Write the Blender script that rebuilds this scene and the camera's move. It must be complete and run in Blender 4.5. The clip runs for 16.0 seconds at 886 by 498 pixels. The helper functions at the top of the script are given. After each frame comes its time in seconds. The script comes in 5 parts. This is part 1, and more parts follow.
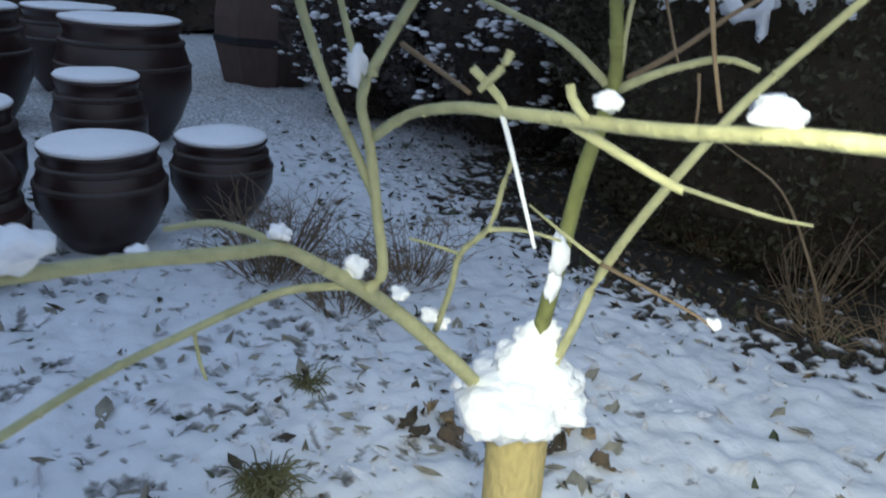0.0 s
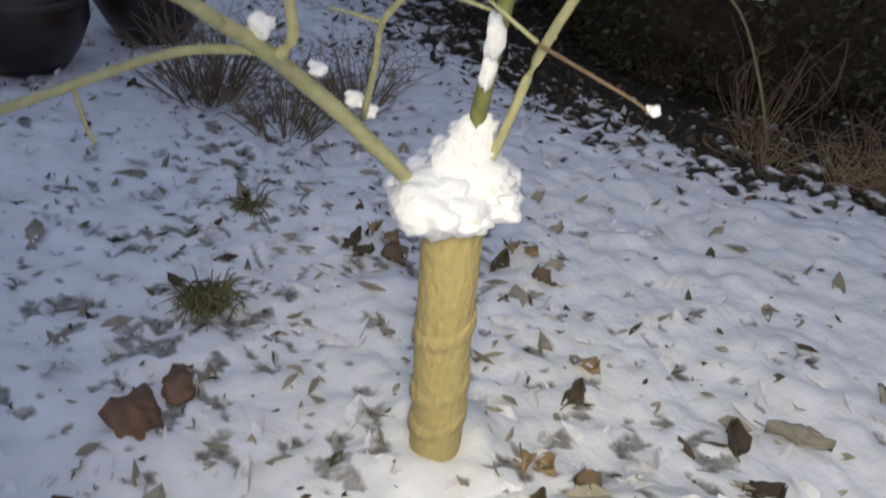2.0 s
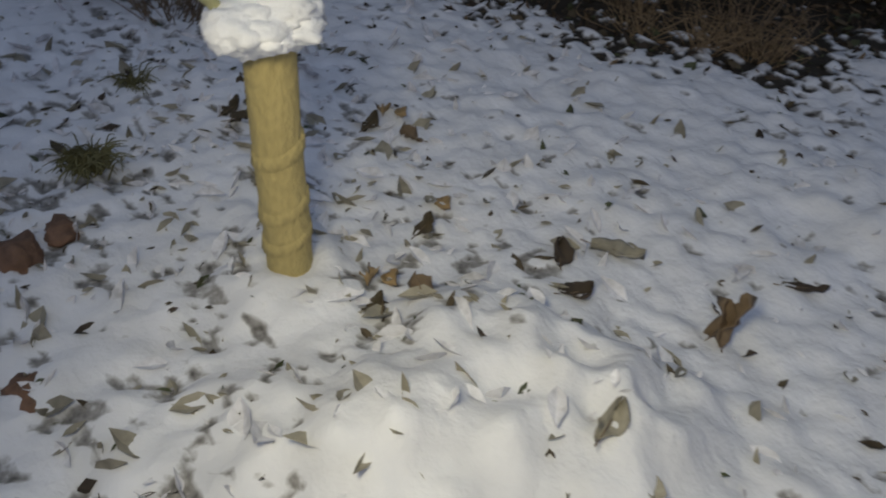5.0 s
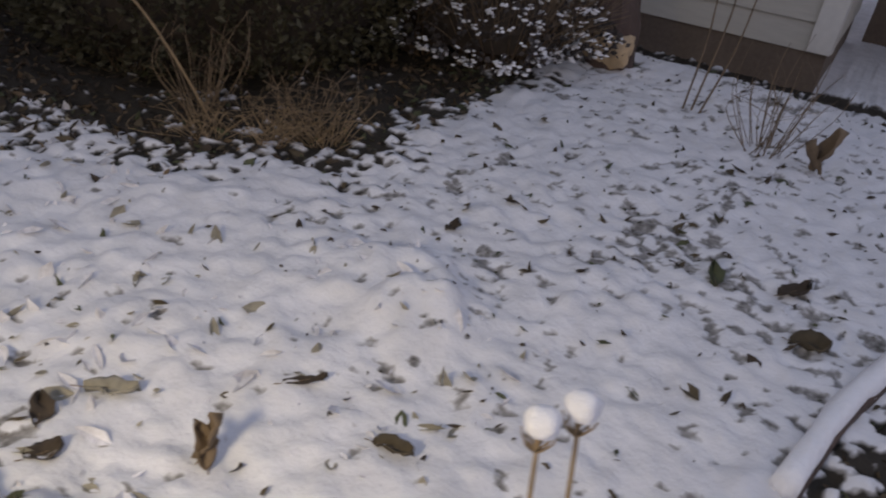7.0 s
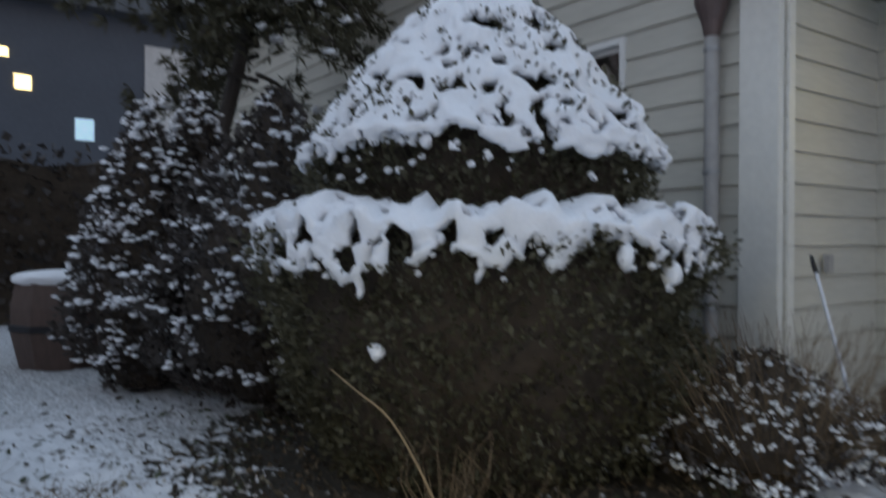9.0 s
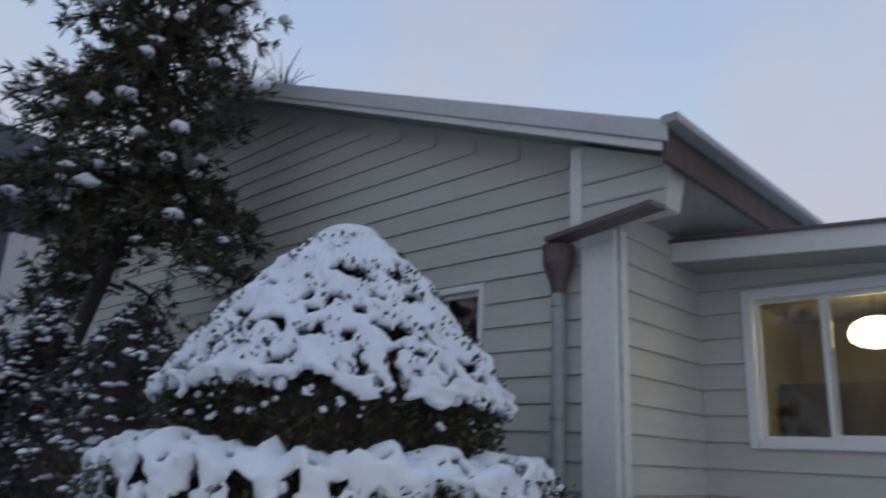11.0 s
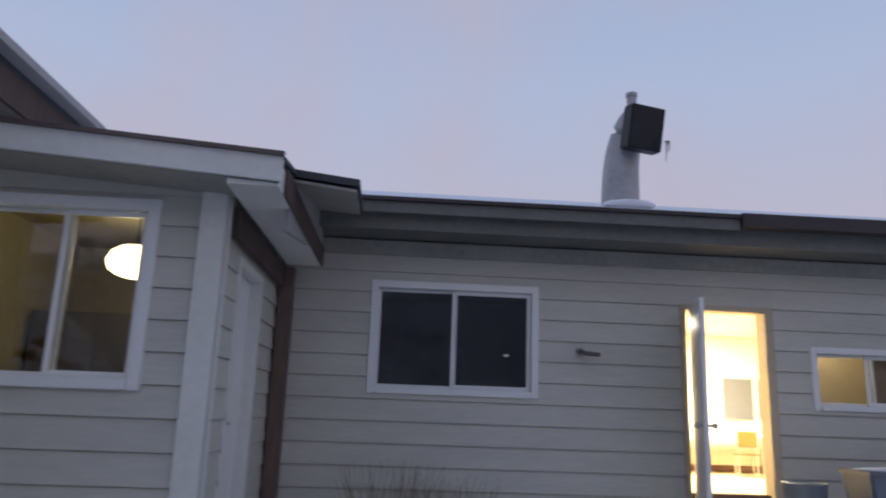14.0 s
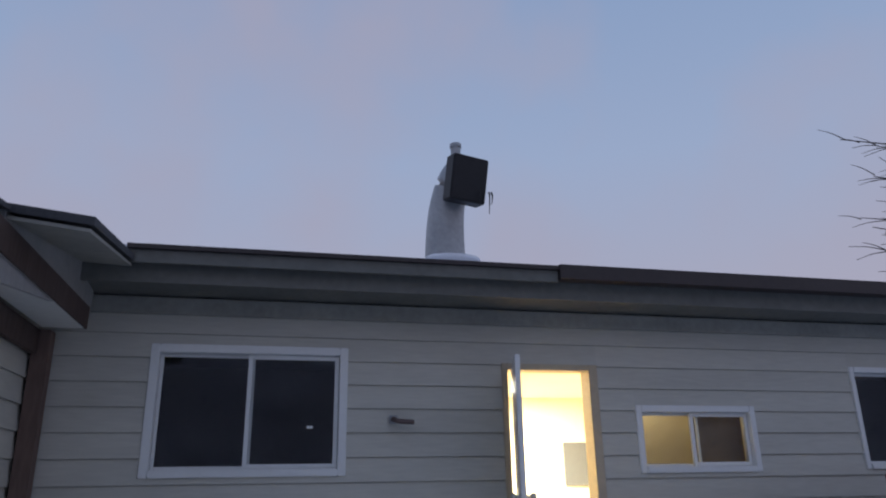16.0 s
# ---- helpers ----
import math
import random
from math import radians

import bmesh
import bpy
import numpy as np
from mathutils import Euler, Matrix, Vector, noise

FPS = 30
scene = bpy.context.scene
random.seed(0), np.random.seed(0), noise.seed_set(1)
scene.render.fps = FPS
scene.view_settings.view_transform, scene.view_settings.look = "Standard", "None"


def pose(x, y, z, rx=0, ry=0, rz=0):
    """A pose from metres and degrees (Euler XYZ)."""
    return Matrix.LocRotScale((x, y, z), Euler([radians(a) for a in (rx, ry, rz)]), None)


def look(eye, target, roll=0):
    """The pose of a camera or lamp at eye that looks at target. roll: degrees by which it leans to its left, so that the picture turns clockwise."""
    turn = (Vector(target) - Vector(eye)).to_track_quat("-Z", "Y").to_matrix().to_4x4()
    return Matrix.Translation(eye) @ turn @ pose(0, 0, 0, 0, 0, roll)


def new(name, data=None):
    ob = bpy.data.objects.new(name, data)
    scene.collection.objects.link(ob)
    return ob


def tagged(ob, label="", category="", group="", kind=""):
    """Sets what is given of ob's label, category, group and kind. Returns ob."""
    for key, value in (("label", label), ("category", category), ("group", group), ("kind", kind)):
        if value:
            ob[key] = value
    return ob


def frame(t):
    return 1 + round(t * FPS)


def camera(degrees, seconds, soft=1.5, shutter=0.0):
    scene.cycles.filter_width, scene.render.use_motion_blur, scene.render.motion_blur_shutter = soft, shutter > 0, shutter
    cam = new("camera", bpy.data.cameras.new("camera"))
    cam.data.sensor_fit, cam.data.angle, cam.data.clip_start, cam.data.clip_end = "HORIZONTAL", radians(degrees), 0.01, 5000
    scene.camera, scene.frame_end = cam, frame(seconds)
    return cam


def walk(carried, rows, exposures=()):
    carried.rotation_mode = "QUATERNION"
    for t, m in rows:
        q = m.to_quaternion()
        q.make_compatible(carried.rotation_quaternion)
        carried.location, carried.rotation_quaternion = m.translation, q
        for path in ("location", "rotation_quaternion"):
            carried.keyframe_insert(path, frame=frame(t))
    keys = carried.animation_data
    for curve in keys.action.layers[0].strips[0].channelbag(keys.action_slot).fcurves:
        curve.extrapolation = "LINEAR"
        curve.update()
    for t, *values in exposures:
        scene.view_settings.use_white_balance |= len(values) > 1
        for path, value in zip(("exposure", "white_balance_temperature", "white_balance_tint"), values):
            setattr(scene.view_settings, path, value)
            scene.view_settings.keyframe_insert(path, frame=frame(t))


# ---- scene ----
cam = camera(63.0, 16.0, soft=2.0, shutter=0.5)
PATH = [
    (0, (-3.304, -1.500, 1.060), (-4.762, -0.663, 0.417), 5.0),
    (0.5, (-3.292, -1.471, 1.030), (-4.723, -0.635, 0.329), 4.3),
    (1, (-3.293, -1.466, 1.021), (-4.647, -0.576, 0.239), 4.5),
    (1.5, (-3.290, -1.461, 1.002), (-4.564, -0.550, 0.115), 6.5),
    (2, (-3.293, -1.462, 0.985), (-4.533, -0.591, 0.013), 7.1),
    (2.5, (-3.284, -1.457, 0.940), (-4.438, -0.570, -0.119), 10.8),
    (3, (-3.279, -1.467, 0.912), (-4.385, -0.566, -0.186), 11.8),
    (3.2, (-3.266, -1.470, 0.898), (-4.357, -0.571, -0.216), 12.8),
    (5.3, (-2.913, -1.407, 1.020), (-4.088, -0.363, -0.217), 5.7),
    (5.5, (-2.868, -1.408, 1.068), (-4.035, -0.256, -0.078), 6.4),
    (6, (-2.826, -1.302, 1.081), (-3.867, 0.048, 0.036), 6.2),
    (6.5, (-2.696, -1.096, 1.170), (-3.609, 0.352, 0.135), 7.2),
    (7, (-2.604, -0.958, 1.133), (-3.413, 0.547, 0.093), 7.4),
    (7.5, (-2.459, -0.849, 1.185), (-3.499, 0.623, 0.318), 5.3),
    (8, (-2.449, -0.735, 1.095), (-3.801, 0.623, 0.523), 2.6),
    (8.5, (-2.380, -0.780, 1.093), (-3.889, 0.502, 0.813), 0.7),
    (9, (-2.405, -0.819, 1.167), (-4.022, 0.358, 1.143), 0.1),
    (9.2, (-2.449, -0.837, 1.150), (-4.086, 0.308, 1.234), 0.9),
    (11.3, (-2.212, -0.867, 1.340), (-3.405, 0.614, 1.960), 2.0),
    (11.5, (-2.254, -0.851, 1.314), (-3.315, 0.722, 1.948), 1.9),
    (12, (-2.140, -0.705, 1.560), (-3.053, 1.013, 2.024), 0.6),
    (12.5, (-2.207, -0.405, 1.428), (-2.715, 1.477, 1.872), 1.9),
    (13, (-2.178, -0.120, 1.454), (-2.358, 1.817, 1.918), 0.7),
    (13.5, (-1.948, 0.066, 1.440), (-1.910, 2.018, 1.874), 2.4),
    (14, (-1.718, 0.211, 1.434), (-1.610, 2.160, 1.873), 2.1),
    (14.5, (-1.588, 0.456, 1.386), (-1.212, 2.369, 1.833), 2.4),
    (15, (-1.485, 0.625, 1.389), (-0.967, 2.499, 1.858), -0.1),
    (15.5, (-1.216, 0.688, 1.387), (-0.728, 2.540, 1.963), -0.5),
    (16, (-1.031, 0.784, 1.470), (-0.592, 2.631, 2.099), -1.0),
]
walk(cam, [(t, look(e, g, r)) for t, e, g, r in PATH],
     exposures=((0, 0.27, 6700, -4), (1.5, 0.05, 7250, 5), (3, -0.28, 8000, 9), (5.5, -0.85, 7500, 4), (6.3, -0.22, 8000, 10), (7, -0.08, 8500, 14), (7.5, -0.16, 8600, 12), (8, 0.12, 8300, 9), (8.5, 0.30, 8000, -3), (9.0, 0.44, 7950, -3), (9.4, 0.44, 7950, -3),
                (11.3, 0.14, 7200, 3), (12.5, 0.15, 7400, 10), (13.5, -0.02, 7150, 9), (14.5, -0.09, 6950, 8), (16, -0.36, 6600, 6)))

# ---------------------------------------------------------------- world and lamps
world = bpy.data.worlds.new("dusk")
scene.world = world
world.use_nodes = True
wn, wl = world.node_tree.nodes, world.node_tree.links
bg = wn["Background"]
coord = wn.new("ShaderNodeTexCoord")
sep = wn.new("ShaderNodeSeparateXYZ")
wl.new(coord.outputs["Generated"], sep.inputs[0])
ramp = wn.new("ShaderNodeValToRGB")
for k, (p, c) in enumerate(((0.0, (0.30, 0.27, 0.32)), (0.14, (0.57, 0.52, 0.66)), (0.42, (0.43, 0.53, 0.80)), (0.75, (0.27, 0.41, 0.72)))):
    el = ramp.color_ramp.elements[k] if k < 2 else ramp.color_ramp.elements.new(p)
    el.position, el.color = p, (*c, 1)
wl.new(sep.outputs["Z"], ramp.inputs[0])
cloud = wn.new("ShaderNodeTexNoise")
cloud.inputs["Scale"].default_value, cloud.inputs["Detail"].default_value = 3.0, 4
wl.new(coord.outputs["Generated"], cloud.inputs["Vector"])
cmix = wn.new("ShaderNodeMix")
cmix.data_type, cmix.blend_type = "RGBA", "MIX"
cr = wn.new("ShaderNodeMapRange")
cr.inputs["From Min"].default_value, cr.inputs["From Max"].default_value, cr.inputs["To Max"].default_value = 0.42, 0.66, 0.60
wl.new(cloud.outputs["Fac"], cr.inputs["Value"])
wl.new(cr.outputs["Result"], cmix.inputs["Factor"])
wl.new(ramp.outputs["Color"], cmix.inputs["A"])
cmix.inputs["B"].default_value = (0.53, 0.48, 0.63, 1)
wl.new(cmix.outputs["Result"], bg.inputs["Color"])
bg.inputs["Strength"].default_value = 0.95


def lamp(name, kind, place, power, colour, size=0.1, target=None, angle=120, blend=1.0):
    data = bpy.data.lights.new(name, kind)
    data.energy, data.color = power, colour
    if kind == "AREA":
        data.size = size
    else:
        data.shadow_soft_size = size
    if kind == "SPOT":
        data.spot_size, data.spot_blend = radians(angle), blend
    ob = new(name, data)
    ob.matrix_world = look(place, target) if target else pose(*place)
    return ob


# unseen hand-held torch, added as one still spot near the first camera place
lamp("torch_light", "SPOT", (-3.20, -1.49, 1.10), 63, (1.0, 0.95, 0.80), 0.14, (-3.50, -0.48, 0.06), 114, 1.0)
lamp("room_light", "AREA", (2.0, 8.9, 2.6), 330, (1.0, 0.92, 0.74), 1.2)
lamp("bath_light", "POINT", (2.62, 7.45, 2.4), 4.5, (1.0, 0.80, 0.50), 0.08)

# ---------------------------------------------------------------- materials


def material(name, colour, rough=0.7, metal=0.0, grain=30.0, vary=0.25, bump=0.3, big=2.5, transmission=0.0, emit=None, strength=0.0, scale=(1, 1, 1), per_object=0.0):
    m = bpy.data.materials.new(name)
    m.use_nodes = True
    n, l = m.node_tree.nodes, m.node_tree.links
    b = n["Principled BSDF"]
    b.inputs["Roughness"].default_value, b.inputs["Metallic"].default_value = rough, metal
    b.inputs["Transmission Weight"].default_value = transmission
    tc = n.new("ShaderNodeTexCoord")
    mp = n.new("ShaderNodeMapping")
    mp.inputs["Scale"].default_value = scale
    l.new(tc.outputs["Object"], mp.inputs["Vector"])
    fine, wide = n.new("ShaderNodeTexNoise"), n.new("ShaderNodeTexNoise")
    fine.inputs["Scale"].default_value, fine.inputs["Detail"].default_value = grain, 4
    wide.inputs["Scale"].default_value, wide.inputs["Detail"].default_value = big, 3
    for tex in (fine, wide):
        l.new(mp.outputs["Vector"], tex.inputs["Vector"])
    add = n.new("ShaderNodeMath")
    add.operation = "ADD"
    l.new(fine.outputs["Fac"], add.inputs[0])
    l.new(wide.outputs["Fac"], add.inputs[1])
    rng = n.new("ShaderNodeMapRange")
    rng.inputs["From Min"].default_value, rng.inputs["From Max"].default_value = 0.6, 1.4
    rng.inputs["To Min"].default_value, rng.inputs["To Max"].default_value = 1 - vary, 1 + vary
    l.new(add.outputs[0], rng.inputs["Value"])
    last = rng.outputs["Result"]
    if per_object:
        info = n.new("ShaderNodeObjectInfo")
        pr = n.new("ShaderNodeMapRange")
        pr.inputs["To Min"].default_value, pr.inputs["To Max"].default_value = 1 - per_object, 1 + per_object
        l.new(info.outputs["Random"], pr.inputs["Value"])
        mul = n.new("ShaderNodeMath")
        mul.operation = "MULTIPLY"
        l.new(last, mul.inputs[0])
        l.new(pr.outputs["Result"], mul.inputs[1])
        last = mul.outputs[0]
    tint = n.new("ShaderNodeVectorMath")
    tint.operation = "SCALE"
    tint.inputs[0].default_value = colour
    l.new(last, tint.inputs["Scale"])
    l.new(tint.outputs["Vector"], b.inputs["Base Color"])
    if bump:
        bp = n.new("ShaderNodeBump")
        bp.inputs["Strength"].default_value, bp.inputs["Distance"].default_value = bump, 0.01
        l.new(fine.outputs["Fac"], bp.inputs["Height"])
        l.new(bp.outputs["Normal"], b.inputs["Normal"])
    if emit:
        b.inputs["Emission Color"].default_value, b.inputs["Emission Strength"].default_value = (*emit, 1), strength
    return m


SNOW = material("snow", (0.86, 0.87, 0.90), 0.75, 0, 60, 0.05, 0.5, 6)
SIDING = material("siding_paint", (0.555, 0.535, 0.47), 0.6, 0, 14, 0.10, 0.12, 1.3, scale=(0.4, 1, 3), per_object=0.03)
TRIM = material("white_trim", (0.74, 0.73, 0.68), 0.5, 0, 20, 0.08, 0.08, 1.5)
DARKGUTTER = material("black_brown_gutter", (0.040, 0.030, 0.030), 0.45, 0.1, 20, 0.2, 0.1, 2)
TAN = material("tan_door_casing", (0.50, 0.42, 0.30), 0.6, 0, 20, 0.12, 0.1, 2)
BARGE = material("pale_bargeboard", (0.52, 0.51, 0.50), 0.5, 0, 16, 0.12, 0.12, 2)
POSTWOOD = material("weathered_brown_post", (0.16, 0.105, 0.085), 0.75, 0, 24, 0.3, 0.4, 3, scale=(1, 1, 0.2))
BOARDGREY = material("pale_grey_board", (0.13, 0.135, 0.14), 0.6, 0, 20, 0.06, 0.03, 3)
VINYL = material("white_vinyl", (0.80, 0.80, 0.78), 0.35, 0, 25, 0.04, 0.04, 2)
GLASS = material("glass", (0.95, 0.97, 0.97), 0.02, 0, 5, 0.0, 0, 1, transmission=1.0)
SMOKE = material("dark_glass", (0.10, 0.11, 0.13), 0.06, 0, 8, 0.1, 0, 1)
FASCIA = material("grey_fascia", (0.36, 0.35, 0.34), 0.55, 0, 18, 0.15, 0.15, 2)
GUTTER = material("brown_gutter", (0.12, 0.085, 0.08), 0.4, 0.2, 20, 0.2, 0.1, 2)
SOFFIT = material("soffit_board", (0.34, 0.33, 0.29), 0.7, 0, 16, 0.18, 0.2, 2)
DARKWOOD = material("dark_brown_timber", (0.085, 0.055, 0.045), 0.75, 0, 24, 0.3, 0.4, 3, scale=(1, 1, 0.2))
EAVE = material("grey_green_eave_paint", (0.155, 0.155, 0.14), 0.7, 0, 16, 0.18, 0.2, 2)
SHINGLE = material("dark_shingle", (0.06, 0.06, 0.065), 0.85, 0, 40, 0.3, 0.5, 3)
GALV = material("galvanised_steel", (0.36, 0.37, 0.38), 0.45, 0.6, 22, 0.18, 0.1, 4)
BLACK = material("black_metal", (0.012, 0.012, 0.015), 0.5, 0.2, 20, 0.3, 0.1, 3)
CONCRETE = material("concrete", (0.17, 0.13, 0.10), 0.9, 0, 35, 0.2, 0.4, 3)
BARK = material("yellow_green_bark", (0.41, 0.40, 0.22), 0.75, 0, 60, 0.25, 0.5, 9)
WRAP = material("trunk_wrap", (0.46, 0.37, 0.16), 0.85, 0, 90, 0.18, 0.7, 9, scale=(1, 1, 0.5))
GREENBARK = material("mossy_bark", (0.20, 0.21, 0.07), 0.8, 0, 50, 0.3, 0.6, 12)
TWIG = material("dry_twig", (0.17, 0.12, 0.075), 0.8, 0, 40, 0.3, 0.4, 8)
PORCHWALL = material("ochre_wallpaper", (0.28, 0.245, 0.15), 0.85, 0, 18, 0.25, 0.15, 2)
NEEDLE = material("yew_needles", (0.066, 0.060, 0.033), 0.7, 0, 30, 0.5, 0, 5)
DARKLEAF = material("dark_shrub_leaves", (0.055, 0.045, 0.040), 0.7, 0, 30, 0.4, 0, 5)
# bush cores carry the inner shade in this colour; dark leaves use it too
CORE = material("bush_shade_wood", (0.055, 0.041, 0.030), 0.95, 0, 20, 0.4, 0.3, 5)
JAR = material("dark_glazed_clay", (0.026, 0.013, 0.011), 0.36, 0, 14, 0.35, 0.12, 4)
JARBAND = material("clay_band", (0.040, 0.028, 0.024), 0.5, 0, 25, 0.3, 0.3, 5)
DUSTED = material("snow_dusted_leaf", (0.64, 0.64, 0.67), 0.85, 0, 55, 0.35, 0.5, 9)
TANLEAF = material("tan_dead_leaf", (0.33, 0.23, 0.12), 0.8, 0, 30, 0.4, 0.3, 6)
LEAF = material("fallen_leaf", (0.075, 0.058, 0.035), 0.8, 0, 30, 0.5, 0.2, 3)
FROSTLEAF = material("frosted_dead_leaf", (0.27, 0.25, 0.20), 0.85, 0, 40, 0.4, 0.4, 6)
GREENLEAF = material("frosted_weed_leaf", (0.060, 0.070, 0.035), 0.75, 0, 30, 0.5, 0.2, 3)
STONE = material("reddish_stone", (0.17, 0.095, 0.06), 0.85, 0, 45, 0.45, 0.9, 14)
GRASS = material("olive_grass", (0.13, 0.12, 0.05), 0.8, 0, 30, 0.4, 0, 6)
PALEWOOD = material("pale_split_wood", (0.55, 0.40, 0.25), 0.8, 0, 30, 0.2, 0.3, 6)
STRAW = material("dry_straw", (0.27, 0.19, 0.11), 0.85, 0, 30, 0.35, 0, 6)
WOOD = material("brown_wood", (0.16, 0.085, 0.055), 0.75, 0, 24, 0.3, 0.4, 3, scale=(1, 1, 0.2))
ROOMWALL = material("cream_wallpaper", (0.78, 0.72, 0.56), 0.8, 0, 25, 0.05, 0.1, 2)
# the darkness of the unlit rooms is put into this wall colour
DARKROOM = material("darkened_room_wall", (0.14, 0.13, 0.125), 0.9, 0, 12, 0.2, 0.1, 2)
ORANGE = material("orange_plastic", (0.40, 0.10, 0.02), 0.4, 0, 20, 0.06, 0.03, 3)
GREYPL = material("grey_plastic", (0.16, 0.18, 0.21), 0.45, 0, 20, 0.12, 0.05, 3)
BLUEPL = material("blue_plastic", (0.03, 0.06, 0.32), 0.4, 0, 20, 0.12, 0.05, 3)
REDPL = material("red_plastic", (0.26, 0.02, 0.03), 0.4, 0, 20, 0.12, 0.05, 3)
WHITEPL = material("white_foam", (0.72, 0.74, 0.78), 0.7, 0, 30, 0.06, 0.2, 3)
CHROME = material("brushed_metal", (0.55, 0.53, 0.48), 0.3, 0.9, 30, 0.1, 0.05, 4)
GLOW = material("lamp_glass", (0.9, 0.85, 0.6), 0.4, 0, 10, 0.0, 0, 1, emit=(1.0, 0.84, 0.45), strength=7.5)
FARWALL = material("far_house_wall", (0.075, 0.085, 0.105), 0.8, 0, 10, 0.12, 0.1, 1)
LITPANE = material("lit_window", (0.9, 0.8, 0.6), 0.5, 0, 10, 0.1, 0, 1, emit=(1.0, 0.78, 0.45), strength=2.2)
BLUEPANE = material("bluish_lit_pane", (0.5, 0.7, 0.9), 0.5, 0, 10, 0.2, 0, 1, emit=(0.35, 0.55, 0.75), strength=0.5)
# tone set by how bright the unseen bank should look in the panes
REFLECTBANK = material("pane_reflection_tone", (0.58, 0.58, 0.62), 0.9, 0, 8, 0.5, 0, 1.2)
BARETREE = material("bare_tree_bark", (0.055, 0.045, 0.04), 0.85, 0, 30, 0.3, 0.5, 4)


def ground_material():
    m = material("snowy_soil", (1, 1, 1), 0.8, 0, 45, 0.04, 0.5, 5)
    n, l = m.node_tree.nodes, m.node_tree.links
    b = n["Principled BSDF"]
    tc = n.new("ShaderNodeTexCoord")
    at = n.new("ShaderNodeAttribute")
    at.attribute_name = "bare"
    d, e = n.new("ShaderNodeTexNoise"), n.new("ShaderNodeTexNoise")
    d.inputs["Scale"].default_value, d.inputs["Detail"].default_value = 48, 3
    e.inputs["Scale"].default_value, e.inputs["Detail"].default_value = 9, 2
    for tex in (d, e):
        l.new(tc.outputs["Object"], tex.inputs["Vector"])
    s2 = n.new("ShaderNodeMath")
    s2.operation, s2.inputs[1].default_value = "MULTIPLY_ADD", 0.7
    l.new(d.outputs["Fac"], s2.inputs[0])
    l.new(at.outputs["Fac"], s2.inputs[2])
    r = n.new("ShaderNodeValToRGB")
    r.color_ramp.elements[0].position, r.color_ramp.elements[0].color = 0.52, (0.84, 0.85, 0.88, 1)
    r.color_ramp.elements[1].position, r.color_ramp.elements[1].color = 0.98, (0.032, 0.025, 0.017, 1)
    mid = r.color_ramp.elements.new(0.72)
    mid.color = (0.36, 0.35, 0.34, 1)
    l.new(s2.outputs[0], r.inputs[0])
    mx = n.new("ShaderNodeMix")
    mx.data_type, mx.blend_type = "RGBA", "MULTIPLY"
    mx.inputs["Factor"].default_value = 0.35
    l.new(r.outputs["Color"], mx.inputs["A"])
    l.new(e.outputs["Fac"], mx.inputs["B"])
    l.new(mx.outputs["Result"], b.inputs["Base Color"])
    return m


GROUND = ground_material()

# ---------------------------------------------------------------- mesh helpers


def mesh_of(name, bm, mat, smooth=False):
    me = bpy.data.meshes.new(name)
    bm.to_mesh(me)
    bm.free()
    for mm in (mat if isinstance(mat, (list, tuple)) else (mat,)):
        me.materials.append(mm)
    if smooth:
        me.polygons.foreach_set("use_smooth", [True] * len(me.polygons))
    return me


def part(name, bm, mat, parent=None, label="", smooth=False):
    ob = new(name, mesh_of(name, bm, mat, smooth))
    if parent:
        ob.parent = parent
    if label:
        tagged(ob, label)
    return ob


def thing(name, label, category, place=(0, 0, 0), group="", kind=""):
    ob = new(name)
    ob.location = place
    return tagged(ob, label, category, group, kind)


def box(bm, x0, y0, z0, x1, y1, z1, bevel=0.0):
    r = bmesh.ops.create_cube(bm, size=1.0)
    vs = r["verts"]
    for v in vs:
        v.co = Vector((x0 + (v.co.x + 0.5) * (x1 - x0), y0 + (v.co.y + 0.5) * (y1 - y0), z0 + (v.co.z + 0.5) * (z1 - z0)))
    if bevel:
        es = list({e for v in vs for e in v.link_edges})
        bmesh.ops.bevel(bm, geom=es, offset=bevel, segments=2, affect="EDGES")
    return vs


def boxed(x0, y0, z0, x1, y1, z1, bevel=0.0):
    bm = bmesh.new()
    box(bm, x0, y0, z0, x1, y1, z1, bevel)
    return bm


def tube(bm, pts, r0, r1, sides=8, wobble=0.0, rng=random):
    pts = [Vector(p) for p in pts]
    fine = []
    n = len(pts)
    for i in range(n - 1):
        p0, p1, p2, p3 = pts[max(i - 1, 0)], pts[i], pts[i + 1], pts[min(i + 2, n - 1)]
        for k in range(4):
            t = k / 4
            fine.append(0.5 * ((2 * p1) + (p2 - p0) * t + (2 * p0 - 5 * p1 + 4 * p2 - p3) * t * t + (3 * p1 - p0 - 3 * p2 + p3) * t ** 3))
    fine.append(pts[-1])
    rings = []
    m = len(fine)
    for i, p in enumerate(fine):
        d = (fine[min(i + 1, m - 1)] - fine[max(i - 1, 0)]).normalized()
        side = d.cross(Vector((0.3, 0.2, 1) if abs(d.z) < 0.9 else (1, 0.1, 0))).normalized()
        up = side.cross(d)
        r = r0 + (r1 - r0) * i / (m - 1)
        ring = []
        for k in range(sides):
            a = 2 * math.pi * k / sides
            rr = r * (1 + rng.uniform(-wobble, wobble))
            ring.append(bm.verts.new(p + (side * math.cos(a) + up * math.sin(a)) * rr))
        rings.append(ring)
    for a, b in zip(rings, rings[1:]):
        for k in range(sides):
            bm.faces.new((a[k], a[(k + 1) % sides], b[(k + 1) % sides], b[k]))
    bm.faces.new(rings[0][::-1])
    bm.faces.new(rings[-1])


